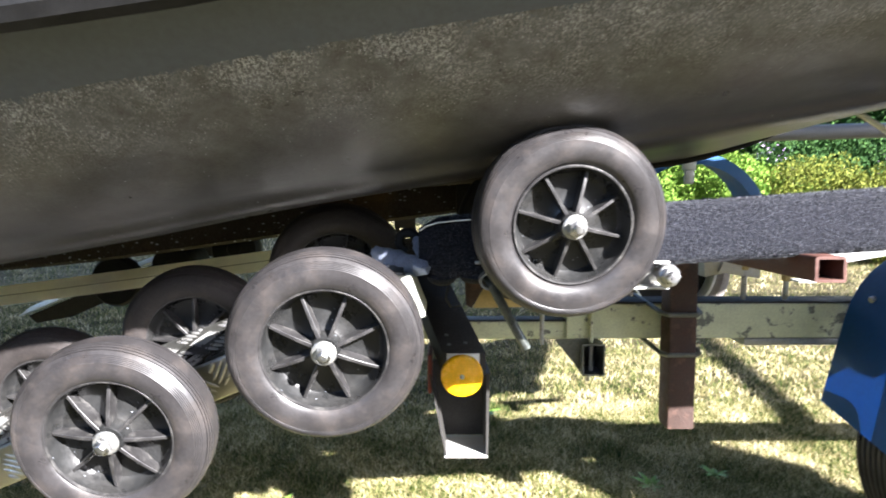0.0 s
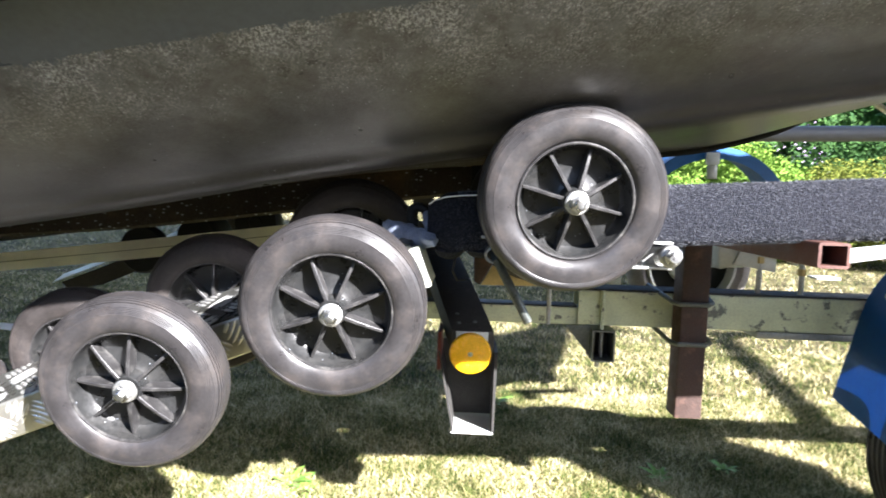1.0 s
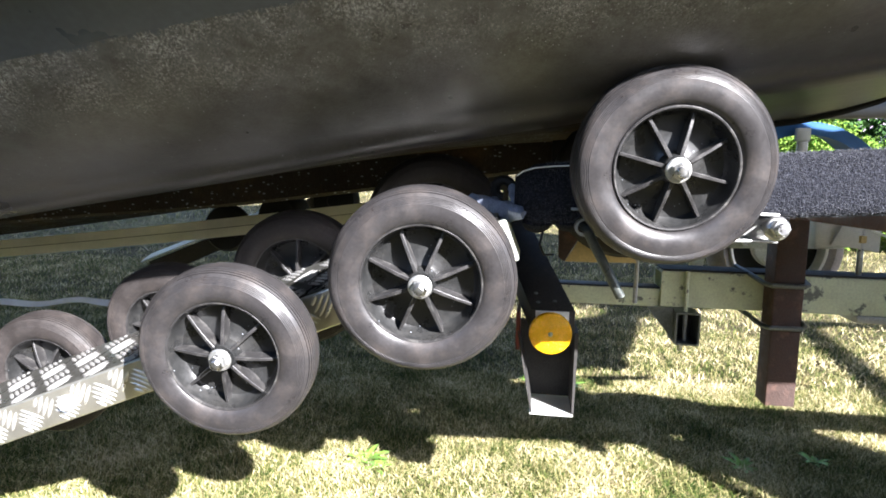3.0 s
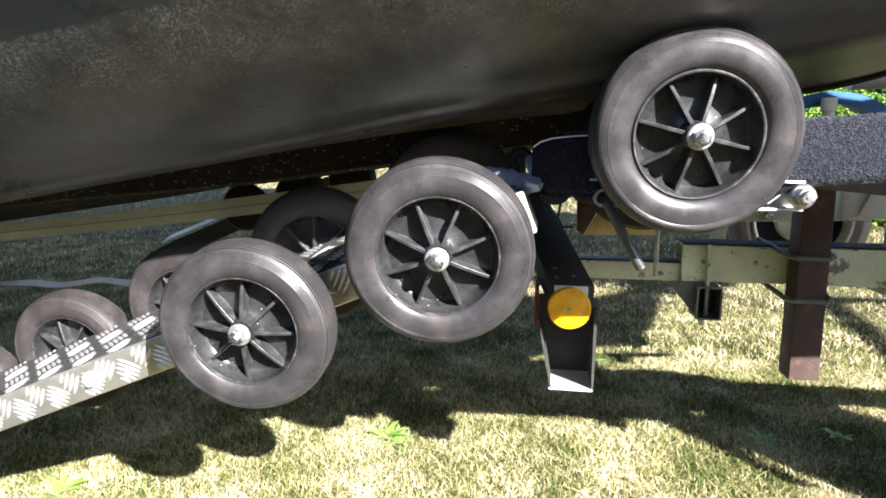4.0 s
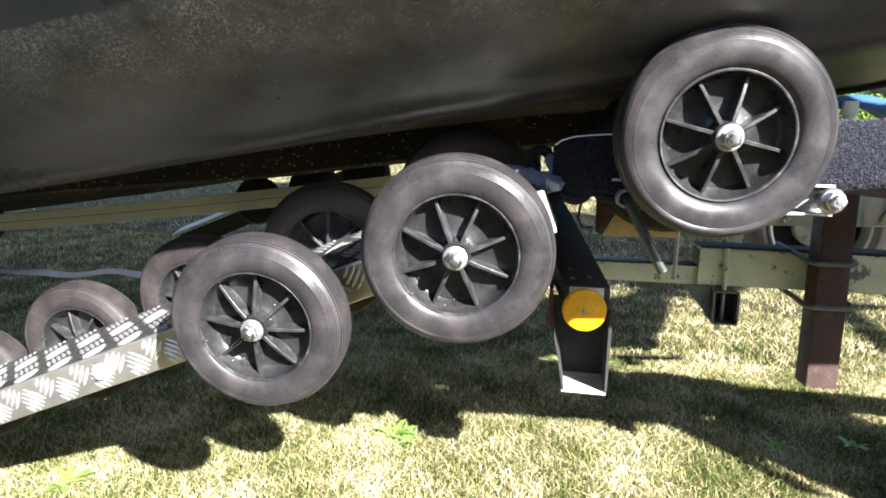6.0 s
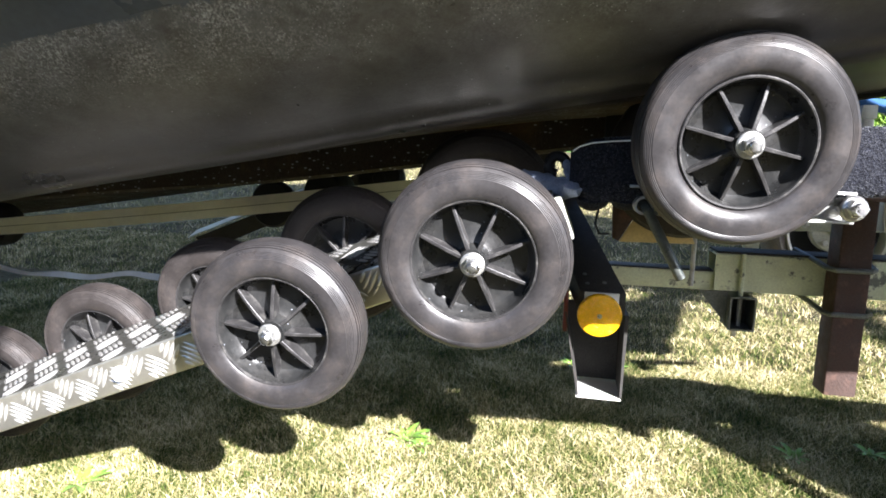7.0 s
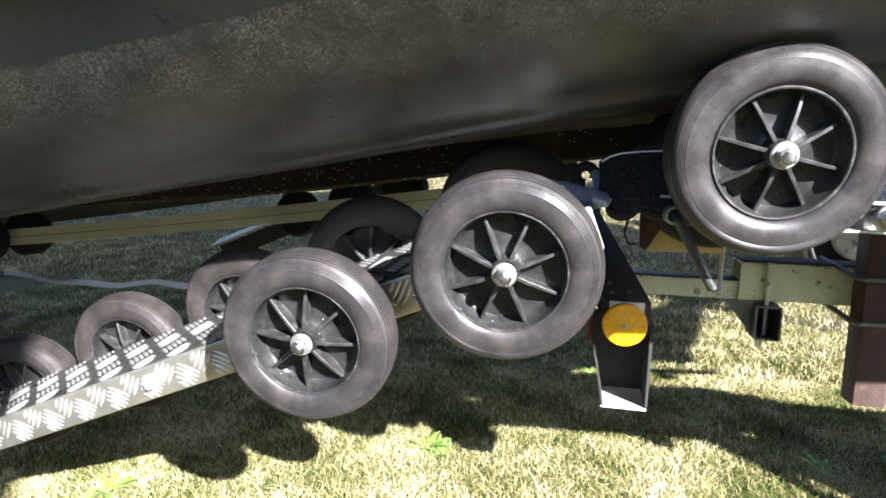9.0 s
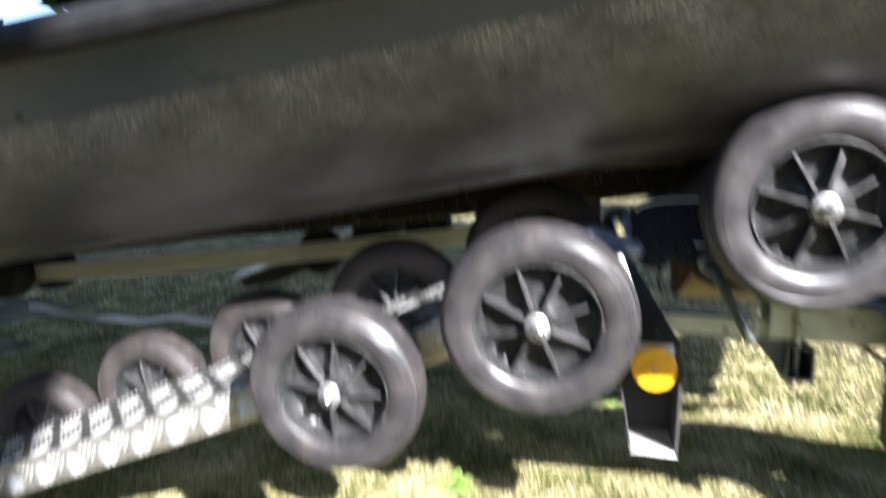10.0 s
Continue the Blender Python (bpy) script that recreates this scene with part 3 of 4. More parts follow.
TYRE = mesh_of(tyre_mesh(), "roller_wheel", RUBBER, 40)
FAR_TYRE = mesh_of(tyre_mesh(), "roller_wheel", BROWN_RUBBER, 40)
RIM = mesh_of(rim_mesh(), "rim", PLASTIC)
SPOKE = mesh_of(spoke_mesh(), "spoke", SCUFFED, 20)
LIP = mesh_of(lathe([(r, y + SINK) for r, y in ((0.0770, 0.006), (0.0766, 0.0016), (0.0752, 0.0004), (0.0736, 0.0008), (0.0726, 0.0034), (0.0740, 0.0080))], 144, closed=True), "rim_lip", SCUFFED)
WASHER = mesh_of(lathe([(0.0, -0.0025), (0.0135, -0.0025), (0.0152, -0.0012), (0.0152, 0.0016), (0.0, 0.0026)], 40), "washer", GALV)
NUT = mesh_of(hex_nut(0.0108, -0.0125, -0.0022), "hub_nut", ZINC, 20)
STUD = mesh_of(lathe([(0.0, -0.0185), (0.0052, -0.0185), (0.0066, -0.0170), (0.0066, -0.0165), (0.0060, -0.0157), (0.0066, -0.0149), (0.0060, -0.0141), (0.0066, -0.0133), (0.0066, 0.11), (0.0, 0.11)], 20), "axle_stud", ZINC)


PIN = mesh_of(lathe([(0.0, -0.12), (0.0068, -0.12), (0.0068, 0.06), (0.0, 0.06)], 16), "axle_stud", DARK_STEEL)
ROLL = 9.0    # degrees by which the wheel arm leans: its axles rise away from the lawn side


def roller_wheel(x, y, z, spin, label="", roll=ROLL, nut=True, yaw=0.0, rim=1.03):
    w = shared("roller_wheel", TYRE if nut else FAR_TYRE, trailer, pose(x, y, z, roll, 0, yaw) @ pose(0, 0, 0, 0, spin, 0))
    if label:
        w["label"] = label
    size = Matrix.Diagonal((rim, 1.0, rim, 1.0))
    shared("rim", RIM, w, size)
    shared("rim_lip", LIP, w, size)
    for k in range(8):
        shared("spoke", SPOKE, w, pose(0, 0, 0, 0, 45 * k, 0) @ size)
    if not nut:
        shared("axle_stud", PIN, w, Matrix())
        return w
    shared("washer", WASHER, w, Matrix())
    shared("hub_nut", NUT, w, pose(0, 0, 0, 0, 17, 0))
    shared("axle_stud", STUD, w, Matrix())
    return w


AXLE = 0.275
FAR = (AXLE * math.cos(radians(ROLL)), AXLE * math.sin(radians(ROLL)))
# spin: degrees by which a spoke stands off the upright
for x, y, z, spin, yaw in ((-0.2655, 0.0, 0.538, 3, 3), (-0.001, 0.0, 0.6475, -22, 4), (0.3005, 0.018, 0.7965, 14, 4)):
    roller_wheel(x, y, z, spin, "grey solid rubber tyre, black eight-spoke plastic rim", yaw=yaw, rim=0.975 if x > 0.2 else 1.03)
for x, z, spin in ((-1.02, 0.242, 10), (-0.765, 0.348, 28), (-0.513, 0.450, 5), (-0.266, 0.553, 0), (-0.034, 0.655, 12)):
    roller_wheel(x, FAR[0] + (0.04 if x > -0.1 else 0.0), z + FAR[1], spin, "brown solid rubber tyre, darkened for the hull's shade", nut=False, yaw=3.0)
roller_wheel(0.285, 0.26, 0.775, 7, "brown solid rubber tyre, darkened for the hull's shade", nut=False)


# treadplate arm: a folded box of five-bar plate
def bar_mesh():
    bm = bmesh.new()
    n = 8
    rows = []
    for i in range(n + 1):
        t = -1 + 2 * i / n
        w = 0.0029 * math.sqrt(max(0.0, 1 - t * t)) + 0.0003
        h = 0.0016 * (1 - t * t) + 0.0002
        rows.append([(0.0200 * t, -w, 0), (0.0200 * t, -w * 0.5, h), (0.0200 * t, w * 0.5, h), (0.0200 * t, w, 0)])
    return grid_mesh(rows, bm)


def treadplate_arm(x0, z0, x1, z1, y0, width, label, roll, metal):
    """An arm whose lower front edge runs from (x0, z0) to (x1, z1)."""
    d = Vector((x1 - x0, 0, z1 - z0))
    length = d.length
    ang = math.degrees(math.atan2(d.z, d.x))
    h = 0.058
    arm = part("treadplate_arm", square_tube(0, length, 0, width, 0, h, 0.004, 0), metal, trailer, label)
    arm.matrix_basis = pose(x0, y0, z0, 0, -ang, 0) @ pose(0, 0, 0, roll)
    part("arm_top", box(0.0, length, 0.004, width - 0.004, h, h + 0.0008, 0), REFLECT_DARK, arm, "treadplate top face, darkened for the hull's reflection")
    src = bar_mesh()
    src.verts.index_update()
    src.verts.ensure_lookup_table()
    sv = [v.co.copy() for v in src.verts]
    sf = [[v.index for v in f.verts] for f in src.faces]
    src.free()
    V, F = [], []

    def put(m):
        k = len(V)
        V.extend([tuple(m @ v) for v in sv])
        F.extend([[k + i for i in f] for f in sf])
    pitch = 0.070
    # two kinds of bar group, crosswise, each row half a pitch on from the last
    for face in (0, 1):
        rows = 4 if face == 0 else 2
        lim = width if face == 0 else h
        for j in range(rows):
            a = radians(45 if j % 2 == face else -45)
            cw = lim * (j + 0.5) / rows if face == 0 else lim * (0.36, 0.74)[j]
            for i in range(int(length / pitch) + 1):
                cx = pitch * (i + 0.25 + 0.5 * (j % 2))
                for b in range(-2, 3):
                    off = 0.0082 * b
                    px, pw = cx - math.sin(a) * off, cw + math.cos(a) * off
                    half = min(0.020, (pw - 0.003) / 0.707, (lim - 0.0025 - pw) / 0.707)
                    if half < 0.006 or not 0.014 < px < length - 0.014:
                        continue
                    cut = Matrix.Diagonal((half / 0.020, 1.0, 1.0, 1.0))
                    if face == 0:
                        put(Matrix.Translation((px, pw, h + 0.0007)) @ Matrix.Rotation(a, 4, "Z") @ cut)
                    else:
                        put(Matrix.Translation((px, 0.0001, pw)) @ Matrix.Rotation(-a, 4, "Y") @ Matrix.Rotation(radians(90), 4, "X") @ cut)
    me = bpy.data.meshes.new("tread_pattern")
    me.from_pydata(V, [], F)
    for p in me.polygons:
        p.use_smooth = True
    me.materials.append(BAR_ALUMINIUM)
    tb = new("tread_pattern", me)
    tb.parent = arm
    tagged(tb, "raised bright bars of the treadplate", kind="stuff")
    return arm, length


arm, arm_len = treadplate_arm(-1.30, 0.092, 0.112, 0.668, 0.11, 0.150, "bright five-bar aluminium treadplate arm", 15.0, ALUMINIUM)
for s in (0.395, 0.795):
    bolt = part("bolt", hex_nut(0.0095, -0.010, 0.001), BRIGHT_ZINC, arm, "bright zinc hexagon bolt")
    bolt.matrix_basis = pose(s, 0, 0.030, 0, 20, 0)
    part("washer", lathe([(0.0, -0.0035), (0.013, -0.0035), (0.014, -0.0028), (0.014, 0.001), (0.0, 0.001)], 28), BRIGHT_ZINC, bolt)
# dark steel on the web stands for the shade it lies in
far_arm = part("far_arm", prism([(-0.955, 0.523), (-0.935, 0.503), (-0.84, 0.520), (-0.05, 0.860), (-0.05, 0.890)], 0.90, 0.904), DARK_STEEL, trailer, "web of the far wheel arm, coloured dark for its shade")
plate = part("far_arm_plate", box(0.0, 0.99, 0.0, 0.060, 0.0, 0.003, 0.0005), BRIGHT_ZINC, far_arm, "thin bright treadplate top of the far arm")
plate.matrix_basis = pose(-0.975, 0.895, 0.521, 0, -21.9, 0) @ pose(0, 0, 0, 16)

part("end_plate", prism([(0.104, 0.668), (0.119, 0.673), (0.098, 0.728), (0.083, 0.723)], 0.095, 0.20, 0.003), GALV_DULL, trailer, "pale grey plastic end cap of the arm")

# carpeted bunk
def make_bunk():
    rows = []
    n = 48
    for i in range(n + 1):
        x = 0.108 + 1.35 * i / n
        s = min(1.0, math.sqrt(max(0.0, 1 - (1 - min(1.0, (x - 0.108) / 0.035)) ** 2)) + 0.12)
        zc = 0.760 + (x - 0.108) * 0.062
        hz, hy = 0.0435 * (0.6 + 0.4 * s), 0.045 * (0.7 + 0.3 * s)
        ring = []
        for k in range(20):
            a = 2 * math.pi * k / 20
            ca, sa = math.cos(a), math.sin(a)
            e = 0.28
            ring.append((x, 0.170 + hy * math.copysign(abs(ca) ** e, ca), zc + hz * math.copysign(abs(sa) ** e, sa) + 0.0012 * noise.noise(Vector((x * 30, a * 2, 0)))))
        rows.append(ring)
    bm = grid_mesh(rows, closed=True)
    bm.verts.ensure_lookup_table()
    bm.faces.new(bm.verts[:20])
    bm.faces.new(bm.verts[-20:])
    return part("bunk", bm, CARPET, trailer, "bunk wrapped in dark charcoal carpet")


bunk = make_bunk()


def carpet_nap():
    """Short loose fibres that make the carpet fuzzy."""
    rng = np.random.default_rng(77)
    n = 36000
    x = rng.uniform(0.15, 1.05, n)
    a = rng.uniform(0, 2 * np.pi, n)
    ca, sa = np.cos(a), np.sin(a)
    e = 0.28
    y = 0.170 + 0.045 * np.sign(ca) * np.abs(ca) ** e
    z = 0.760 + (x - 0.108) * 0.062 + 0.0435 * np.sign(sa) * np.abs(sa) ** e
    p = np.stack((x, y, z), 1)
    nrm = np.stack((np.zeros(n), ca * np.abs(ca), sa * np.abs(sa)), 1)
    d = rng.normal(size=(n, 3)) * (1.6, 1.0, 0.6) + nrm * 0.6
    d /= np.linalg.norm(d, axis=1)[:, None]
    ln = rng.uniform(0.0015, 0.0045, n)[:, None]
    w = np.cross(d, rng.normal(size=(n, 3)))
    w /= np.linalg.norm(w, axis=1)[:, None]
    P = np.stack((p - w * 0.0003, p + w * 0.0003, p + nrm * 0.001 + d * ln), 1).reshape(-1, 3)
    me = bpy.data.meshes.new("carpet_nap")
    me.from_pydata(P.tolist(), [], np.arange(3 * n).reshape(-1, 3).tolist())
    me.materials.append(FIBRE)
    ob = new("carpet_nap", me)
    ob.parent = bunk
    tagged(ob, "fuzzy grey fibres of the bunk carpet", kind="stuff")


FIBRE = mat("grey_fibre", (0.10, 0.105, 0.118), 0.9, vary=0.6, scale=60, fine=500, spec=0.2)
carpet_nap()
# out of view; added only to block sun between bunk and hull
part("bunk_pad", prism([(0.905, 0.835), (1.32, 0.862), (1.32, 0.915), (1.60, 0.935), (1.60, 1.16), (1.05, 1.06), (0.905, 1.02)], 0.125, 0.27, 0.01), CARPET, trailer, "unseen pad added to keep the sun off rail and lawn")

seam = tube([(0.110, 0.128, 0.787), (0.119, 0.123, 0.7935), (0.135, 0.1225, 0.7985), (0.16, 0.1223, 0.8012), (0.21, 0.122, 0.804)], 0.0011, 6)
part("bunk_seam", seam, WHITE_ROPE, trailer, "frayed white edge of the carpet")


def carpet_tail(x0, length, drop):
    rows = []
    for i in range(14):
        t = i / 13
        x = x0 + length * t
        sag = drop * max(0.0, math.sin(math.pi * t)) ** 0.6
        ring = []
        for k in range(12):
            a = 2 * math.pi * k / 12
            ring.append((x, 0.160 + 0.032 * math.cos(a), 0.724 - sag * 0.5 + (0.007 + sag * 0.5) * math.sin(a)))
        rows.append(ring)
    bm = grid_mesh(rows, closed=True)
    bm.verts.ensure_lookup_table()
    bm.faces.new(bm.verts[:12])
    bm.faces.new(bm.verts[-12:])
    part("carpet_tail", bm, CARPET, trailer, "loose carpet sagging under the bunk end")


carpet_tail(0.120, 0.041, 0.011)
carpet_tail(0.167, 0.040, 0.008)

# main rail, sleeve, post and clamps
part("rail_inner", square_tube(0.0, 0.46, 0.725, 0.775, 0.497, 0.539, 0.003, 0), GREEN_PAINT, trailer, "narrow pale green painted rail with rust spots")
part("rail", square_tube(0.437, 2.3, 0.715, 0.795, 0.500, 0.583, 0.004, 0), GREEN_PAINT, trailer, "flaking pale green box rail")
part("rail_top_strip", box(0.440, 1.45, 0.714, 0.796, 0.5835, 0.588, 0.001), DARK_STEEL, trailer, "dark strip over the rail's top face")
part("rail_top_strip", box(0.0, 0.436, 0.724, 0.776, 0.5395, 0.543, 0.001), DARK_STEEL, trailer)
part("rail_plate", box(0.856, 1.30, 0.712, 0.79, 0.484, 0.499, 0.001), GALV, trailer, "thin grey plate under the rail")
for x, y, z in ((0.864, 0.74, 0.690), (0.961, 0.735, 0.664)):
    part("u_bolt_end", tube([(x, y, 0.585), (x, y, z)], 0.006, 10), ZINC, trailer)
    part("u_bolt_nut", hex_nut(0.011, -0.008, 0.008), TAN, trailer).matrix_basis = pose(x, y, z - 0.022, 90)
part("guy_wire", tube([(0.878, 0.73, 0.690), (0.945, 0.73, 0.660)], 0.003, 8), WHITE_ROPE, trailer)
part("post", square_tube(0.652, 0.713, 0.640, 0.70, 0.308, 0.76, 0.004, 2), RUST, trailer, "rusty brown square steel post")
for z in (0.578, 0.487):
    part("clamp", tube([(0.622, 0.80, z + 0.012), (0.628, 0.70, z + 0.004), (0.634, 0.645, z - 0.004), (0.645, 0.632, z - 0.006), (0.71, 0.632, z - 0.006), (0.722, 0.645, z - 0.004), (0.728, 0.70, z + 0.004), (0.735, 0.80, z + 0.012)], 0.0055, 10), DULL, trailer, "dull steel U-bolt clamp")
part("stub_tube", square_tube(0.468, 0.522, 0.690, 0.765, 0.417, 0.492, 0.004, 1), DULL, trailer, "open end of a dark square tube")
part("gusset", prism([(0.408, 0.498), (0.468, 0.498), (0.468, 0.424)], 0.715, 0.722), DULL, trailer)
# added dark plate that stands for the shaded inside of the tube
part("stub_back", box(0.472, 0.518, 0.758, 0.762, 0.421, 0.488, 0), DARK_STEEL, trailer)
part("stub_rod", tube([(0.497, 0.725, 0.421), (0.497, 0.725, 0.488)], 0.005, 10), GALV, trailer)
part("stub_bolt", tube([(0.49, 0.73, 0.417), (0.49, 0.73, 0.395)], 0.006, 8), ZINC, trailer)
part("sleeve_strap", tube([(0.492, 0.708, 0.585), (0.492, 0.708, 0.492)], 0.005, 8), GREEN_PAINT, trailer)

# out of view; bent so that its shadow makes the bands on the lawn
part("bow_post", tube([(2.1, 0.735, 0.545), (2.25, 0.55, 0.72), (2.66, 0.55, 1.02), (3.79, 0.55, 1.86), (4.02, 0.55, 2.03), (4.2, 0.55, 2.06), (4.85, 0.55, 2.06)], 0.045, 14), GALV, trailer, "unseen bent galvanised tube added for its shadow on the lawn")

# cross arm and its hanging light bracket
def make_strut():
    front = [(0.141, 0.475, 0.482), (0.228, 0.475, 0.482), (0.228, 0.475, 0.528), (0.141, 0.475, 0.528)]
    back = [(0.040, 0.86, 0.635), (0.124, 0.86, 0.635), (0.124, 0.86, 0.690), (0.040, 0.86, 0.690)]
    bm = grid_mesh([front, back], closed=True)
    bm.verts.ensure_lookup_table()
    bm.faces.new(bm.verts[:4])
    bm.faces.new(bm.verts[4:])
    bmesh.ops.bevel(bm, geom=bm.edges[:], offset=0.003, segments=2, affect="EDGES", profile=0.5)
    st = part("strut", bm, DARK_STEEL, trailer, "dark painted strut rising from the light bracket")
    for x, y in ((0.155, 0.50), (0.188, 0.505), (0.150, 0.53)):
        part("strut_bolt", lathe([(0.0, 0.0045), (0.004, 0.004), (0.0055, 0.0), (0.0, 0.0)], 12), DULL, st).matrix_basis = pose(x, y, 0.525 + (y - 0.475) * 0.43, 90 + 23)
    up = bmesh.new()
    for x0, x1, z0, z1 in ((0.030, 0.076, 0.69, 0.728), (0.022, 0.034, 0.728, 0.755), (0.062, 0.076, 0.728, 0.755), (0.020, 0.074, 0.755, 0.85)):
        box(x0, x1, 0.866, 0.874, z0, z1, 0, up)
    part("upright_plate", up, DARK_STEEL, trailer, "dark steel upright with a square hole")
    part("strut_foot", box(0.03, 0.135, 0.85, 0.90, 0.50, 0.70, 0.004), DARK_STEEL, trailer)


make_strut()


def make_light_bracket():
    x0, x1, z0, z1 = 0.147, 0.233, 0.313, 0.481
    bm = prism([(x0 - 0.030, z1), (x1, z1), (x1, z0), (x0, z0)], 0.600, 0.604)
    prism([(x0 - 0.032, z1), (x0 - 0.029, z1), (x0 + 0.003, z0), (x0, z0)], 0.486, 0.600, 0, bm)
    prism([(x1 - 0.003, z1), (x1 + 0.004, z1), (x1 + 0.001, z0), (x1 - 0.003, z0)], 0.490, 0.600, 0, bm)
    br = part("light_bracket", bm, DARK_STEEL, trailer, "dark steel channel hanging from the cross arm", smooth=False)
    # sunlight on the flange is put into its pale colour
    part("bottom_flange", box(x0 - 0.002, x1 - 0.001, 0.484, 0.600, z0 - 0.004, z0 - 0.001, 0.0005), BRIGHT_ZINC, br, "bottom flange, coloured pale as if sunlit")
    refl = part("reflector", lathe([(0.0, -0.008), (0.030, -0.0075), (0.0395, -0.006), (0.042, -0.002), (0.042, 0.004), (0.0, 0.004)], 48), AMBER, br, "round amber reflector")
    refl.matrix_basis = pose(0.1800, 0.466, 0.4835)
    part("backing", box(0.150, 0.215, 0.471, 0.474, 0.478, 0.5265, 0.0005), BRIGHT_ZINC, br, "pale backing plate of the reflector")
    part("screw", lathe([(0.0, -0.0105), (0.004, -0.010), (0.005, -0.0075), (0.0, -0.0075)], 12), ZINC, br).matrix_basis = pose(0.1800, 0.466, 0.4835)
    part("red_reflector", box(0.112, 0.121, 0.488, 0.60, 0.440, 0.520, 0.003), RED_LENS, br, "red side reflector")


make_light_bracket()

# bits under the bunk
bm = box(0.186, 0.452, 0.112, 0.150, 0.742, 0.7455, 0.0008)
box(0.222, 0.452, 0.112, 0.150, 0.7065, 0.710, 0.0008, bm)
box(0.222, 0.452, 0.147, 0.150, 0.710, 0.742, 0, bm)
part("swing_channel", bm, GALV, trailer, "bright galvanised channel carrying the upper wheel")
part("pivot_washer", lathe([(0, 0.0), (0.014, 0.0), (0.016, 0.002), (0.016, 0.006), (0, 0.006)], 28), ZINC, trailer).matrix_basis = pose(0.449, 0.108, 0.726)
part("pivot_nut", hex_nut(0.0125, -0.012, 0.0), ZINC, trailer).matrix_basis = pose(0.449, 0.108, 0.726)
part("pivot_stud", lathe([(0, -0.02), (0.007, -0.02), (0.008, -0.018), (0.008, 0.10), (0, 0.10)], 20), ZINC, trailer).matrix_basis = pose(0.449, 0.108, 0.726)
part("cross_tube", square_tube(0.636, 0.678, 0.088, 0.74, 0.719, 0.754, 0.004, 1), RED_RUST, trailer, "rusty red square cross tube")
part("handle", tube([(0.203, 0.16, 0.724), (0.203, 0.11, 0.722), (0.208, 0.100, 0.714), (0.255, 0.100, 0.628)], 0.0065, 12), LEVER, trailer, "dull grey-green steel lever rod")
part("handle_ring", lathe([(0.0088, -0.006), (0.0118, -0.006), (0.0118, 0.02), (0.0088, 0.02)], 24, closed=True), GALV, trailer).matrix_basis = pose(0.203, 0.105, 0.720)
part("tray", prism([(0.228, 0.712), (0.278, 0.712), (0.308, 0.650), (0.192, 0.648)], 0.300, 0.306, 0.001), TAN, trailer, "tan painted sheet plate")
part("tray_cheek", prism([(0.178, 0.722), (0.226, 0.714), (0.190, 0.650), (0.180, 0.656)], 0.288, 0.299, 0.001), RUST, trailer, "rusty side of the plate")
part("tray_rod", tube([(0.316, 0.345, 0.70), (0.316, 0.345, 0.575)], 0.004, 8), GALV, trailer)
part("cable", tube([(0.150, 0.15, 0.712), (0.146, 0.15, 0.69), (0.153, 0.16, 0.675), (0.168, 0.19, 0.672)], 0.0018, 6), RAIL, trailer)

part("support_block", box(0.1695, 0.345, 0.47, 0.53, 0.70, 0.885, 0.002), RAIL, trailer, "black block filling the gap under the hull")
part("support_leg", box(0.235, 0.275, 0.48, 0.74, 0.66, 0.71, 0.003), DARK_STEEL, trailer)

beam = part("axle_beam", prism([(0.40, 0.606), (0.93, 0.622), (0.985, 0.634), (0.985, 0.664), (0.40, 0.656)], 0.985, 1.03, 0.002), GALV_DULL, trailer, "dull galvanised axle beam")
part("beam_gusset", prism([(0.885, 0.662), (0.950, 0.664), (0.918, 0.708)], 1.0, 1.006), GALV_DULL, beam)
part("beam_leg", prism([(0.56, 0.607), (0.606, 0.608), (0.600, 0.555), (0.572, 0.550)], 0.99, 1.02, 0.002), GALV_DULL, beam)
part("beam_bolt", hex_nut(0.010, -0.010, 0.002), ZINC, beam).matrix_basis = pose(0.70, 0.985, 0.632)
# block and lip are whiter than other galvanised parts, for the sun on them
part("bracket_block", prism([(0.765, 0.708), (0.782, 0.716), (0.826, 0.714), (0.858, 0.700), (0.857, 0.664), (0.812, 0.650), (0.772, 0.640)], 0.745, 0.79, 0.006), BRIGHT_ZINC, trailer, "bent galvanised bracket, coloured pale as if sunlit")
part("bracket_lip", prism([(0.80, 0.655), (0.826, 0.714), (0.90, 0.690), (0.90, 0.640)], 0.735, 0.744, 0.001), BRIGHT_ZINC, trailer)
part("white_plate", prism([(1.127, 0.684), (1.45, 0.728), (1.45, 0.700), (1.13, 0.646)], 0.90, 0.92, 0.002), DECK, trailer, "white sunlit plate")
part("white_tab", box(1.09, 1.15, 0.90, 0.95, 0.606, 0.612, 0.001), DECK, trailer, "small white sunlit tab")

# keel rollers in the shade
def keel_roller(x, z, r, y0, y1):
    bm = lathe([(0, y0), (r * 0.25, y0), (r * 0.3, y0 + 0.004), (r * 0.9, y0 + 0.004), (r, y0 + 0.012), (r, y1 - 0.012), (r * 0.9, y1), (0, y1)], 40)
    part("keel_roller", bm, RAIL, trailer, "black rubber keel roller").matrix_basis = pose(x, 0, z)


part("roller_bolt", hex_nut(0.008, -0.006, 0.004), ZINC, trailer).matrix_basis = pose(-0.405, 0.548, 0.676)
keel_roller(-0.530, 0.662, 0.052, 0.53, 0.57)
keel_roller(-0.420, 0.692, 0.045, 0.55, 0.66)
keel_roller(-0.290, 0.727, 0.050, 0.55, 0.60)
keel_roller(-1.315, 0.572, 0.055, 0.44, 0.50)
keel_roller(-1.262, 0.582, 0.053, 0.52, 0.58)


# near mudguard: a sheet bent round the road wheel, its outer edge rolled over
MX = 1.352


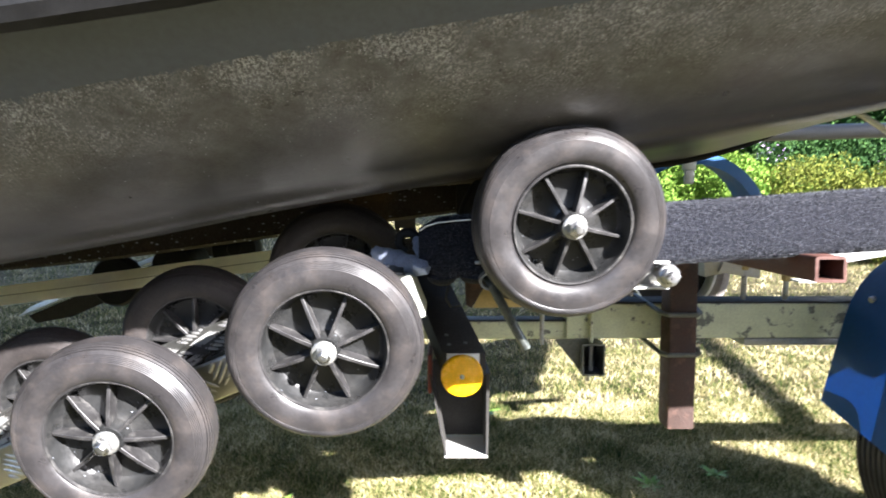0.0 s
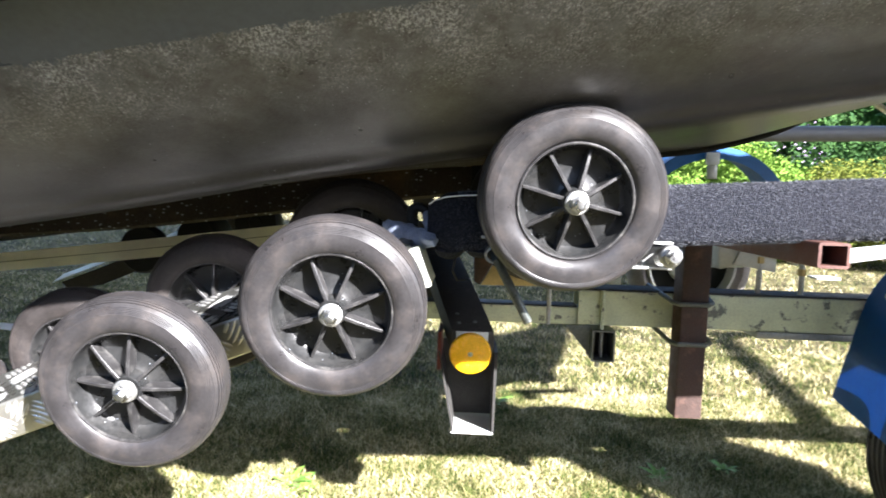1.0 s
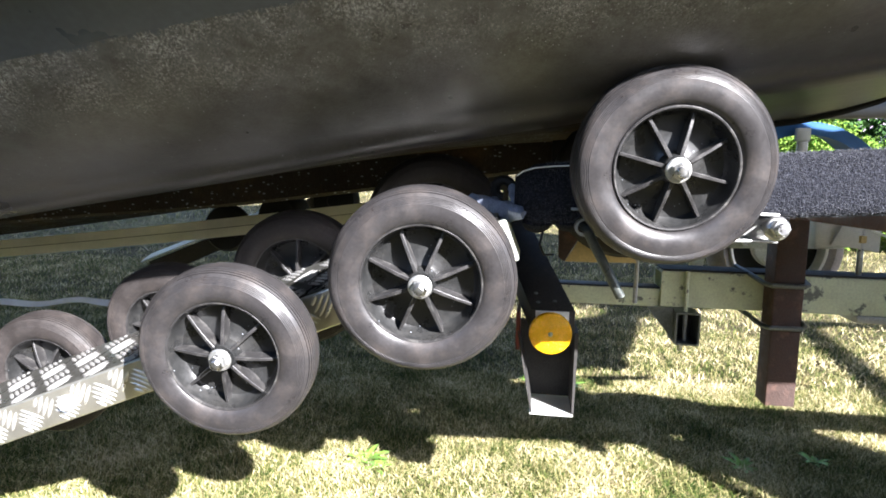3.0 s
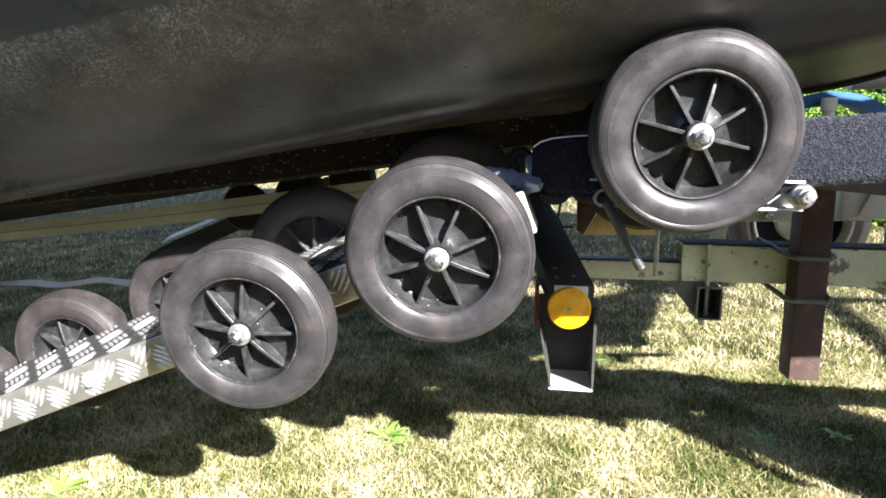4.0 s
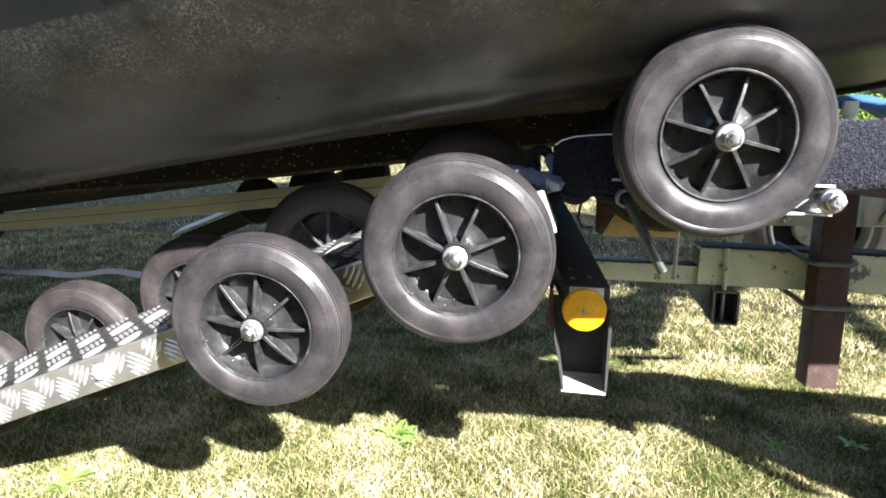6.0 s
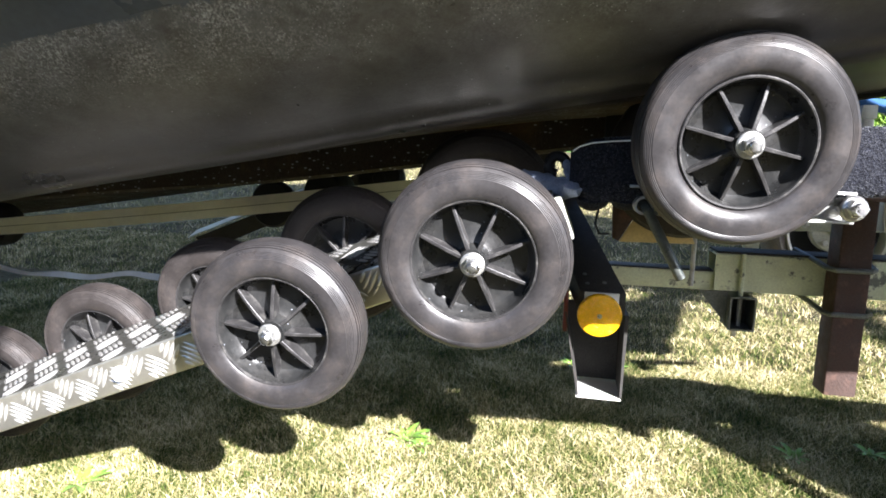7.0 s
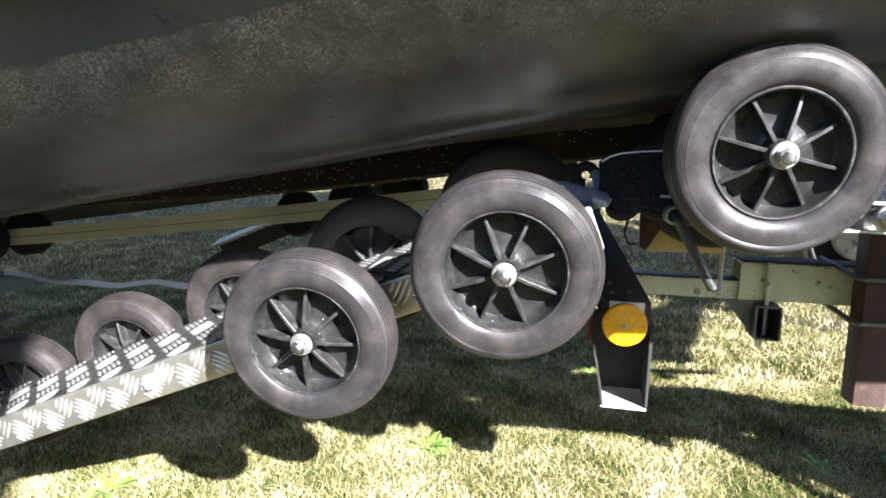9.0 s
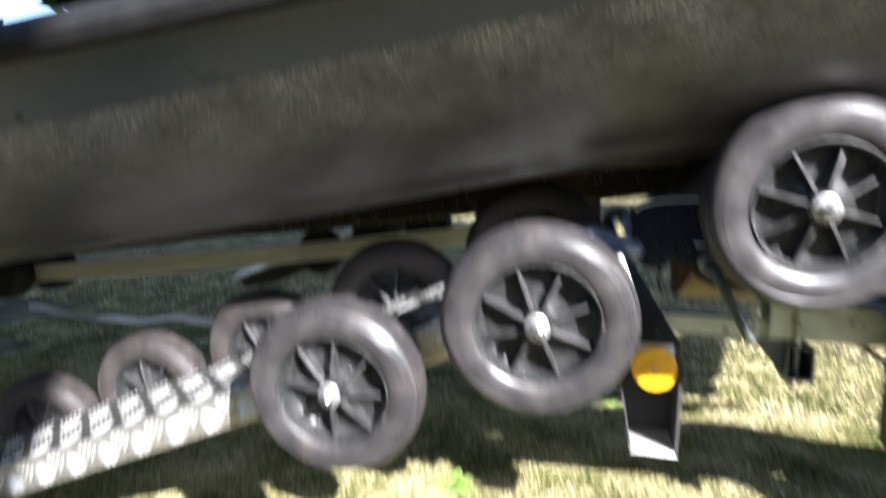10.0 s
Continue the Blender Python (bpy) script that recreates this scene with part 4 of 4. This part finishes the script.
GUARD_LINE = ((0.0, 1.030, 0.357), (0.17, 1.060, 0.483), (0.32, 1.092, 0.600), (0.43, 1.140, 0.668), (0.56, 1.215, 0.712), (0.75, 1.300, 0.730), (1.0, 1.352, 0.732))


def make_mudguard():
    gx = [(f, x) for f, x, z in GUARD_LINE]
    gz = [(f, z) for f, x, z in GUARD_LINE]

    def along(f):
        """A point of the bent sheet's inner edge, f from one foot (0) over the top (1) to the other (2)."""
        x, z = curve_at(gx, min(f, 2 - f)), curve_at(gz, min(f, 2 - f))
        return (x if f <= 1 else 2 * MX - x), z
    sec = [(0.690, 0.0), (0.66, 0.0), (0.58, 0.0), (0.50, 0.0), (0.445, 0.0)]
    for k in range(1, 8):
        a = math.pi / 2 * k / 7
        sec.append((0.445 - 0.035 * math.sin(a), 0.035 * (1 - math.cos(a))))
    sec += [(0.409, 0.06), (0.409, 0.085)]
    rows = []
    n = 64
    for i in range(n + 1):
        f = 2 * i / n
        x, z = along(f)
        (xa, za), (xb, zb) = along(max(0.0, f - 0.01)), along(min(2.0, f + 0.01))
        t = Vector((xb - xa, 0, zb - za)).normalized()
        foot = max(0.0, 1 - 5 * min(f, 2 - f))           # the outer corner hangs lower
        rows.append([(x + t.z * d, y, z - t.x * d - 0.18 * (0.69 - y) * foot) for y, d in sec])
    bm = grid_mesh(rows)
    bmesh.ops.solidify(bm, geom=bm.faces[:], thickness=0.003)
    mg = part("mudguard", bm, BLUE, trailer, "deep blue painted mudguard over the near road wheel")
    for f, y in ((0.33, 0.625), (0.25, 0.50)):
        x, z = along(f)
        part("mudguard_bolt", hex_nut(0.008, -0.007, 0.002), ZINC, mg).matrix_basis = pose(x, y, z, 0, -12, 0) @ pose(0, 0, 0, 0, 0, -90)


make_mudguard()


def far_mudguard():
    bm = bmesh.new()
    rows = []
    for i in range(25):
        a = math.pi * i / 24
        rows.append([(1.00 - 0.27 * math.cos(a), y, 0.722 + 0.265 * math.sin(a)) for y in (1.40, 1.42, 1.62)] + [(1.00 - 0.235 * math.cos(a), 1.40, 0.722 + 0.225 * math.sin(a))])
    rows = [[r[3], r[0], r[1], r[2]] for r in rows]
    grid_mesh(rows, bm)
    part("far_mudguard", bm, BLUE, trailer, "blue curved mudguard over the far wheel")
    part("mudguard_clip", box(0.962, 1.004, 1.38, 1.398, 0.926, 0.966, 0.002), DECK, trailer, "small white clip")
    part("clip_stem", box(0.968, 1.000, 1.384, 1.396, 0.878, 0.925, 0.002), GALV, trailer, "grey stem of the clip")


far_mudguard()


def road_wheel(x, y):
    tyre = part("road_wheel", lathe([(0.16, 0.0), (0.22, -0.01), (0.262, 0.0)] + [(0.283 - (0.006 if k % 2 else 0), 0.016 + 0.0085 * k + e) for k in range(15) for e in (0.0, 0.007)] + [(0.262, 0.16), (0.22, 0.17), (0.16, 0.16)], 72, closed=True), RUBBER, trailer, "black road tyre on a steel rim")
    tyre.matrix_basis = pose(x, y, 0.283)
    part("road_rim", lathe([(0.0, 0.03), (0.03, 0.02), (0.035, 0.04), (0.10, 0.05), (0.145, 0.02), (0.158, 0.005), (0.165, 0.01), (0.16, 0.14), (0, 0.14)], 48), GALV, tyre)


road_wheel(1.352, 0.475)


def far_wheel(x, y, z):
    """A smaller dusty wheel with a pale rim ring and a drum in its middle."""
    tyre = part("far_wheel", lathe([(0.150, 0.01), (0.170, -0.004), (0.188, 0.0), (0.199, 0.012), (0.205, 0.03), (0.206, 0.06), (0.205, 0.09), (0.199, 0.108), (0.170, 0.12), (0.150, 0.11)], 72, closed=True), DUSTY, trailer, "dusty grey tyre of the far wheel")
    tyre.matrix_basis = pose(x, y, z)
    part("rim_ring", lathe([(0.150, 0.004), (0.147, -0.003), (0.140, 0.0), (0.137, 0.02), (0.140, 0.06), (0.150, 0.06)], 64, closed=True), BRIGHT_ZINC, tyre, "pale painted rim ring")
    part("wheel_disc", lathe([(0.0, 0.045), (0.06, 0.045), (0.10, 0.06), (0.138, 0.055), (0.138, 0.07), (0.0, 0.07)], 48), RAIL, tyre, "black wheel disc")
    part("brake_drum", lathe([(0.0, 0.010), (0.020, 0.010), (0.024, 0.022), (0.068, 0.024), (0.073, 0.03), (0.073, 0.048), (0.0, 0.048)], 48), GALV_DULL, tyre, "grey drum")
    for k in range(5):
        a = 2 * math.pi * (k + 0.3) / 5
        part("wheel_nut", hex_nut(0.009, -0.008, 0.004), ZINC, tyre).matrix_basis = pose(0.052 * math.cos(a), 0.024, 0.052 * math.sin(a))


far_wheel(0.930, 1.36, 0.588)
part("axle", tube([(1.352, 0.60, 0.283), (1.352, 0.80, 0.283)], 0.03, 12), DARK_STEEL, trailer)
part("axle_post", box(1.31, 1.39, 0.722, 0.79, 0.27, 0.502, 0.003), DARK_STEEL, trailer)

# ---- loose things ----


def strap():
    rows = []
    n = 40
    for i in range(n + 1):
        t = i / n
        x = -1.35 + 1.25 * t
        z = 0.568 + 0.155 * t - 0.006 * math.sin(math.pi * t)
        tw = radians(6 + 9 * math.sin(5 * t))
        hw = 0.0200
        for_y = 0.505 + 0.01 * math.sin(3 * t)
        rows.append([(x, for_y + math.sin(tw) * hw * s, z + math.cos(tw) * hw * s) for s in (-1, -0.1, 0, 0.1, 1)])
    bm = grid_mesh(rows)
    bmesh.ops.solidify(bm, geom=bm.faces[:], thickness=0.0016)
    ob = bm_obj("webbing_strap", bm, WEBBING)
    tagged(ob, "cream webbing strap stretched under the hull", "strap")
    line = []
    for row in rows:
        m = Vector(row[2])
        line.append((m.x, m.y - 0.0016, m.z))
    part("stitching", tube(line, 0.0007, 5), STITCH, ob, "dark stitched centre line")


strap()


def white_strip():
    rows = []
    n = 36
    for i in range(n + 1):
        t = i / n
        x = -1.4 + 0.60 * t
        z = 0.468 - 0.016 * math.sin(math.pi * min(1, t * 1.3)) + 0.003 * math.sin(19 * t)
        tw = 0.9 * math.sin(7 * t) + 0.3
        rows.append([(x, 0.60 + math.sin(tw) * 0.008 * s, z + math.cos(tw) * 0.008 * s) for s in (-1, 0, 1)])
    bm = grid_mesh(rows)
    bmesh.ops.solidify(bm, geom=bm.faces[:], thickness=0.0008)
    tagged(bm_obj("plastic_strip", bm, WHITE_STRIP), "crumpled white plastic strip hanging between wheels", "strip")


white_strip()

def rag():
    """A crumpled blue-grey cloth tied by the end of the arm, with a black ring through it."""
    def fold(line, radii, seed):
        bm = tube(line, radii, 16)
        bmesh.ops.subdivide_edges(bm, edges=[e for e in bm.edges if e.calc_length() > 0.008], cuts=2, use_grid_fill=True)
        for v in bm.verts:
            p = v.co * 55 + Vector((seed, 0, 0))
            v.co += 0.0055 * noise.noise_vector(p) + 0.0020 * noise.noise_vector(p * 2.7)
        return bm
    ob = bm_obj("tied_cloth", fold([(0.040, 0.215, 0.748), (0.062, 0.200, 0.742), (0.082, 0.178, 0.738), (0.100, 0.150, 0.736), (0.112, 0.126, 0.735), (0.119, 0.118, 0.734)],
                                   [0.014, 0.016, 0.015, 0.012, 0.010, 0.005], 3), BLUE_CLOTH)
    tagged(ob, "crumpled blue-grey cloth tied at the end of the arm", "cloth")
    part("loose_end", fold([(0.119, 0.140, 0.734), (0.113, 0.150, 0.750), (0.108, 0.165, 0.764), (0.104, 0.18, 0.770)], [0.011, 0.010, 0.009, 0.006], 9), BLUE_CLOTH, ob)
    part("ring", tube([(0.090 + 0.013 * math.cos(radians(q)), 0.195, 0.768 + 0.013 * math.sin(radians(q))) for q in range(-30, 271, 15)], 0.0075, 10), RAIL, ob, "black rubber ring")


rag()


def weed(x, y, n, size, seed):
    rng = np.random.default_rng(seed)
    top = new("weed")
    tagged(top, "small green weed growing in the dry lawn", "weed", group="weeds in the lawn")
    for k in range(n):
        a = 2 * math.pi * k / n + rng.uniform(-0.4, 0.4)
        ln = size * rng.uniform(0.6, 1.1)
        up = rng.uniform(0.35, 0.9)
        wd = ln * rng.uniform(0.10, 0.16)
        rows = []
        for i in range(5):
            t = i / 4
            w = wd * math.sin(math.pi * min(0.97, 0.12 + 0.86 * t))
            px, py = x + math.cos(a) * ln * t, y + math.sin(a) * ln * t
            pz = 0.004 + ln * up * (t - 0.55 * t * t)
            rows.append([(px - math.sin(a) * w, py + math.cos(a) * w, pz + 0.25 * w), (px, py, pz), (px + math.sin(a) * w, py - math.cos(a) * w, pz + 0.25 * w)])
        part("leaf", grid_mesh(rows), WEED_GREEN, top)


WEED_GREEN = mat("weed_green", (0.16, 0.30, 0.04), 0.5, vary=0.3, scale=60, fine=300)
for k, (wx, wy, wn, ws) in enumerate(((-0.29, 0.834, 14, 0.055), (-0.25, 0.80, 7, 0.04), (0.30, 1.56, 8, 0.05), (0.74, 0.98, 9, 0.045), (0.16, 1.60, 7, 0.04), (-0.95, 0.42, 8, 0.05), (0.42, 0.80, 6, 0.03), (0.95, 1.05, 7, 0.04))):
    weed(wx, wy, wn + 3, ws * 1.3, 40 + k)
rope = bm_obj("rope", tube([(0.835, 0.50, 1.075), (0.86, 0.50, 1.055), (0.96, 0.50, 0.995), (1.08, 0.50, 0.922), (1.25, 0.50, 0.810), (1.34, 0.52, 0.745), (1.45, 0.56, 0.722)], 0.0058, 10), WHITE_ROPE)
tagged(rope, "white rope running down from the bow", "rope")
pole = bm_obj("pole", tube([(1.72, 3.0, 1.200), (6.0, 3.0, 1.325)], 0.045, 16), GREY_POLE)
tagged(pole, "long grey pole behind the trailer", "pole")
part("pole_leg", tube([(5.4, 3.0, 1.36), (5.4, 3.0, -0.03)], 0.03, 10), GREY_POLE, pole)
part("pole_leg", tube([(3.2, 3.0, 1.22), (3.2, 3.0, -0.03)], 0.03, 10), GREY_POLE, pole)


# ---- garden behind ----


def leaf_mat(name, a, b):
    m = bpy.data.materials.new(name)
    m.use_nodes = True
    nt = m.node_tree
    bsdf = nt.nodes["Principled BSDF"]
    geo = nt.nodes.new("ShaderNodeNewGeometry")
    ramp = nt.nodes.new("ShaderNodeValToRGB")
    ramp.color_ramp.elements[0].color = (*a, 1)
    ramp.color_ramp.elements[1].color = (*b, 1)
    nt.links.new(geo.outputs["Random Per Island"], ramp.inputs["Fac"])
    nt.links.new(ramp.outputs[0], bsdf.inputs["Base Color"])
    bsdf.inputs["Roughness"].default_value = 0.75
    bsdf.inputs["Specular IOR Level"].default_value = 0.12
    return m


LEAF_DARK = leaf_mat("dark_leaves", (0.015, 0.045, 0.012), (0.05, 0.11, 0.025))
LEAF_BRIGHT = leaf_mat("bright_leaves", (0.08, 0.17, 0.02), (0.20, 0.30, 0.05))
LEAF_OLIVE = leaf_mat("olive_leaves", (0.10, 0.13, 0.02), (0.19, 0.20, 0.035))
PETAL = leaf_mat("pale_petals", (0.28, 0.20, 0.34), (0.42, 0.36, 0.46))
BARK = mat("bark", (0.10, 0.075, 0.055), 0.9, vary=0.4, scale=12, fine=80, bump=0.01, bump_scale=30)


def leaves(name, blobs, count, size, material, parent, seed, label=""):
    """Small pointed leaves scattered through ragged clumps."""
    rng = np.random.default_rng(seed)
    vol = np.array([b[3] * b[4] * b[5] for b in blobs])
    pick = rng.choice(len(blobs), count, p=vol / vol.sum())
    B = np.array(blobs)[pick]
    d = rng.normal(size=(count, 3))
    d /= np.linalg.norm(d, axis=1)[:, None]
    rad = rng.uniform(0.35, 1.0, count) ** 0.5
    rad *= 1 + 0.18 * np.sin(5 * d[:, 0] + 3 * B[:, 0]) * np.cos(6 * d[:, 1] + 4 * d[:, 2])
    c = B[:, :3] + d * B[:, 3:6] * rad[:, None]
    u = rng.normal(size=(count, 3))
    u /= np.linalg.norm(u, axis=1)[:, None]
    v = np.cross(u, rng.normal(size=(count, 3)))
    v /= np.linalg.norm(v, axis=1)[:, None]
    s = size * rng.uniform(0.6, 1.3, count)[:, None]
    P = np.stack((c - u * s, c + v * s * 0.45, c + u * s, c - v * s * 0.45), 1).reshape(-1, 3)
    P[:, 2] = np.maximum(P[:, 2], 0.01)
    n = count
    me = bpy.data.meshes.new(name)
    me.vertices.add(len(P))
    me.vertices.foreach_set("co", P.ravel())
    me.loops.add(4 * n)
    me.loops.foreach_set("vertex_index", np.arange(4 * n))
    me.polygons.add(n)
    me.polygons.foreach_set("loop_start", np.arange(0, 4 * n, 4))
    me.update(calc_edges=True)
    me.materials.append(material)
    ob = new(name, me)
    ob.parent = parent
    if label:
        ob["label"] = label
    return ob


def shrub(name, blobs, count, size, material, seed, label):
    top = new(name)
    tagged(top, label, "shrub", group="garden shrubs")
    stems = bmesh.new()
    for b in blobs:
        for k in range(3):
            tube([(b[0] + 0.05 * k, b[1], -0.02), (b[0] + 0.1 * (k - 1) * b[3], b[1] + 0.03 * k, b[2] * 0.6), (b[0] + 0.5 * (k - 1) * b[3], b[1] + 0.1, b[2])], [0.03, 0.02, 0.008], 6, stems)
    part("stems", stems, BARK, top)
    leaves("foliage", blobs, count, size, material, top, seed)
    return top


def blob_row(x0, x1, y, z, r, n, seed, jitter=0.3):
    rng = np.random.default_rng(seed)
    out = []
    for k in range(n):
        x = x0 + (x1 - x0) * (k + 0.5) / n
        f = rng.uniform(1 - jitter, 1 + jitter)
        out.append((x + rng.normal(0, 0.1 * r), y + rng.normal(0, 0.3 * r), z * f, r * f, r * rng.uniform(0.7, 1.1), z * f * 1.0))
    return out


shrub("shrub", blob_row(2.0, 5.2, 7.6, 0.76, 0.6, 6, 3), 60000, 0.026, LEAF_BRIGHT, 11, "bright green leafy shrub in full sun")
shrub("shrub", blob_row(4.7, 7.4, 7.0, 0.62, 0.75, 4, 4, 0.12), 70000, 0.021, LEAF_OLIVE, 12, "rounded olive green shrub")
shrub("flowering_shrub", blob_row(5.0, 9.0, 9.2, 0.85, 0.7, 6, 6), 32000, 0.035, LEAF_DARK, 13, "dark shrub behind the lawn")
pet = shrub("flower_bed", blob_row(3.8, 8.5, 8.6, 0.85, 0.45, 7, 8), 1500, 0.026, PETAL, 14, "pale lilac flowers above the shrubs")
shrub("tall_hedge", blob_row(4.0, 17.0, 12.0, 1.9, 1.6, 14, 9), 150000, 0.09, LEAF_DARK, 15, "tall dark green hedge along the garden")
shrub("far_hedge", blob_row(-50.0, 30.0, 48.0, 2.2, 3.0, 24, 10), 40000, 0.34, LEAF_DARK, 16, "far dark hedge across the lawn")


def tree(x, y, base, top, r, seed, lean=(0.0, 0.0), girth=0.3):
    t = new("tree")
    tagged(t, "unseen leafy tree added to shade the lawn and hull", "tree")
    rng = np.random.default_rng(seed)
    cx, cy = x + lean[0], y + lean[1]
    bm = tube([(x, y, -0.05), (x + 0.1, y, base * 0.5), ((x + cx) / 2, (y + cy) / 2, base), (cx, cy, top * 0.8)], [girth, girth * 0.8, girth * 0.6, 0.06], 14)
    blobs = []
    for k in range(22):
        a = 2.4 * k
        h = base + (top - base) * (k + 0.5) / 22
        d = r * math.sin(math.pi * min(0.95, 0.15 + 0.75 * (k + 0.5) / 22)) * rng.uniform(0.3, 0.75)
        p = (cx + d * math.cos(a), cy + d * math.sin(a), h)
        tube([((x + cx) / 2, (y + cy) / 2, max(base * 0.9, h - 1.2)), ((cx + p[0]) / 2, (cy + p[1]) / 2, h - 0.4), p], [0.09, 0.05, 0.02], 7, bm)
        q = r * rng.uniform(0.32, 0.5)
        blobs.append((*p, q, q, q * 0.8))
    part("trunk", bm, BARK, t)
    leaves("crown", blobs, 36000, 0.24, LEAF_DARK, t, seed + 1)


# trees out of view, added to shade lawn and hull and cut sky light
tree(4.3, 1.3, 4.0, 8.0, 3.0, 21)
tree(0.3, -3.9, 5.0, 9.0, 3.2, 23)
tree(1.75, -3.2, 4.9, 8.2, 2.4, 27, (1.15, 1.2), 0.28)
tree(2.85, -7.65, 3.6, 7.6, 1.7, 33, (0.0, 0.0), 0.14)
tree(-8.2, 2.0, 3.0, 7.5, 3.6, 37, (4.6, 2.6), 0.3)
# out of view; added to keep low sky light off the shaded lawn
shrub("sky_block_hedge", [(y2, x2, z, ry, rx, rz) for x2, y2, z, rx, ry, rz in blob_row(-7.0, 5.5, -9.5, 1.7, 1.5, 10, 35)], 30000, 0.12, LEAF_DARK, 36, "unseen hedge added at the side to block low sky light")
# behind the camera; added as something dark for the hull to reflect
shrub("reflected_hedge", blob_row(-9.0, 14.0, -8.0, 1.25, 1.3, 16, 31), 40000, 0.11, LEAF_DARK, 32, "unseen hedge behind the camera, added to darken the hull's reflections")
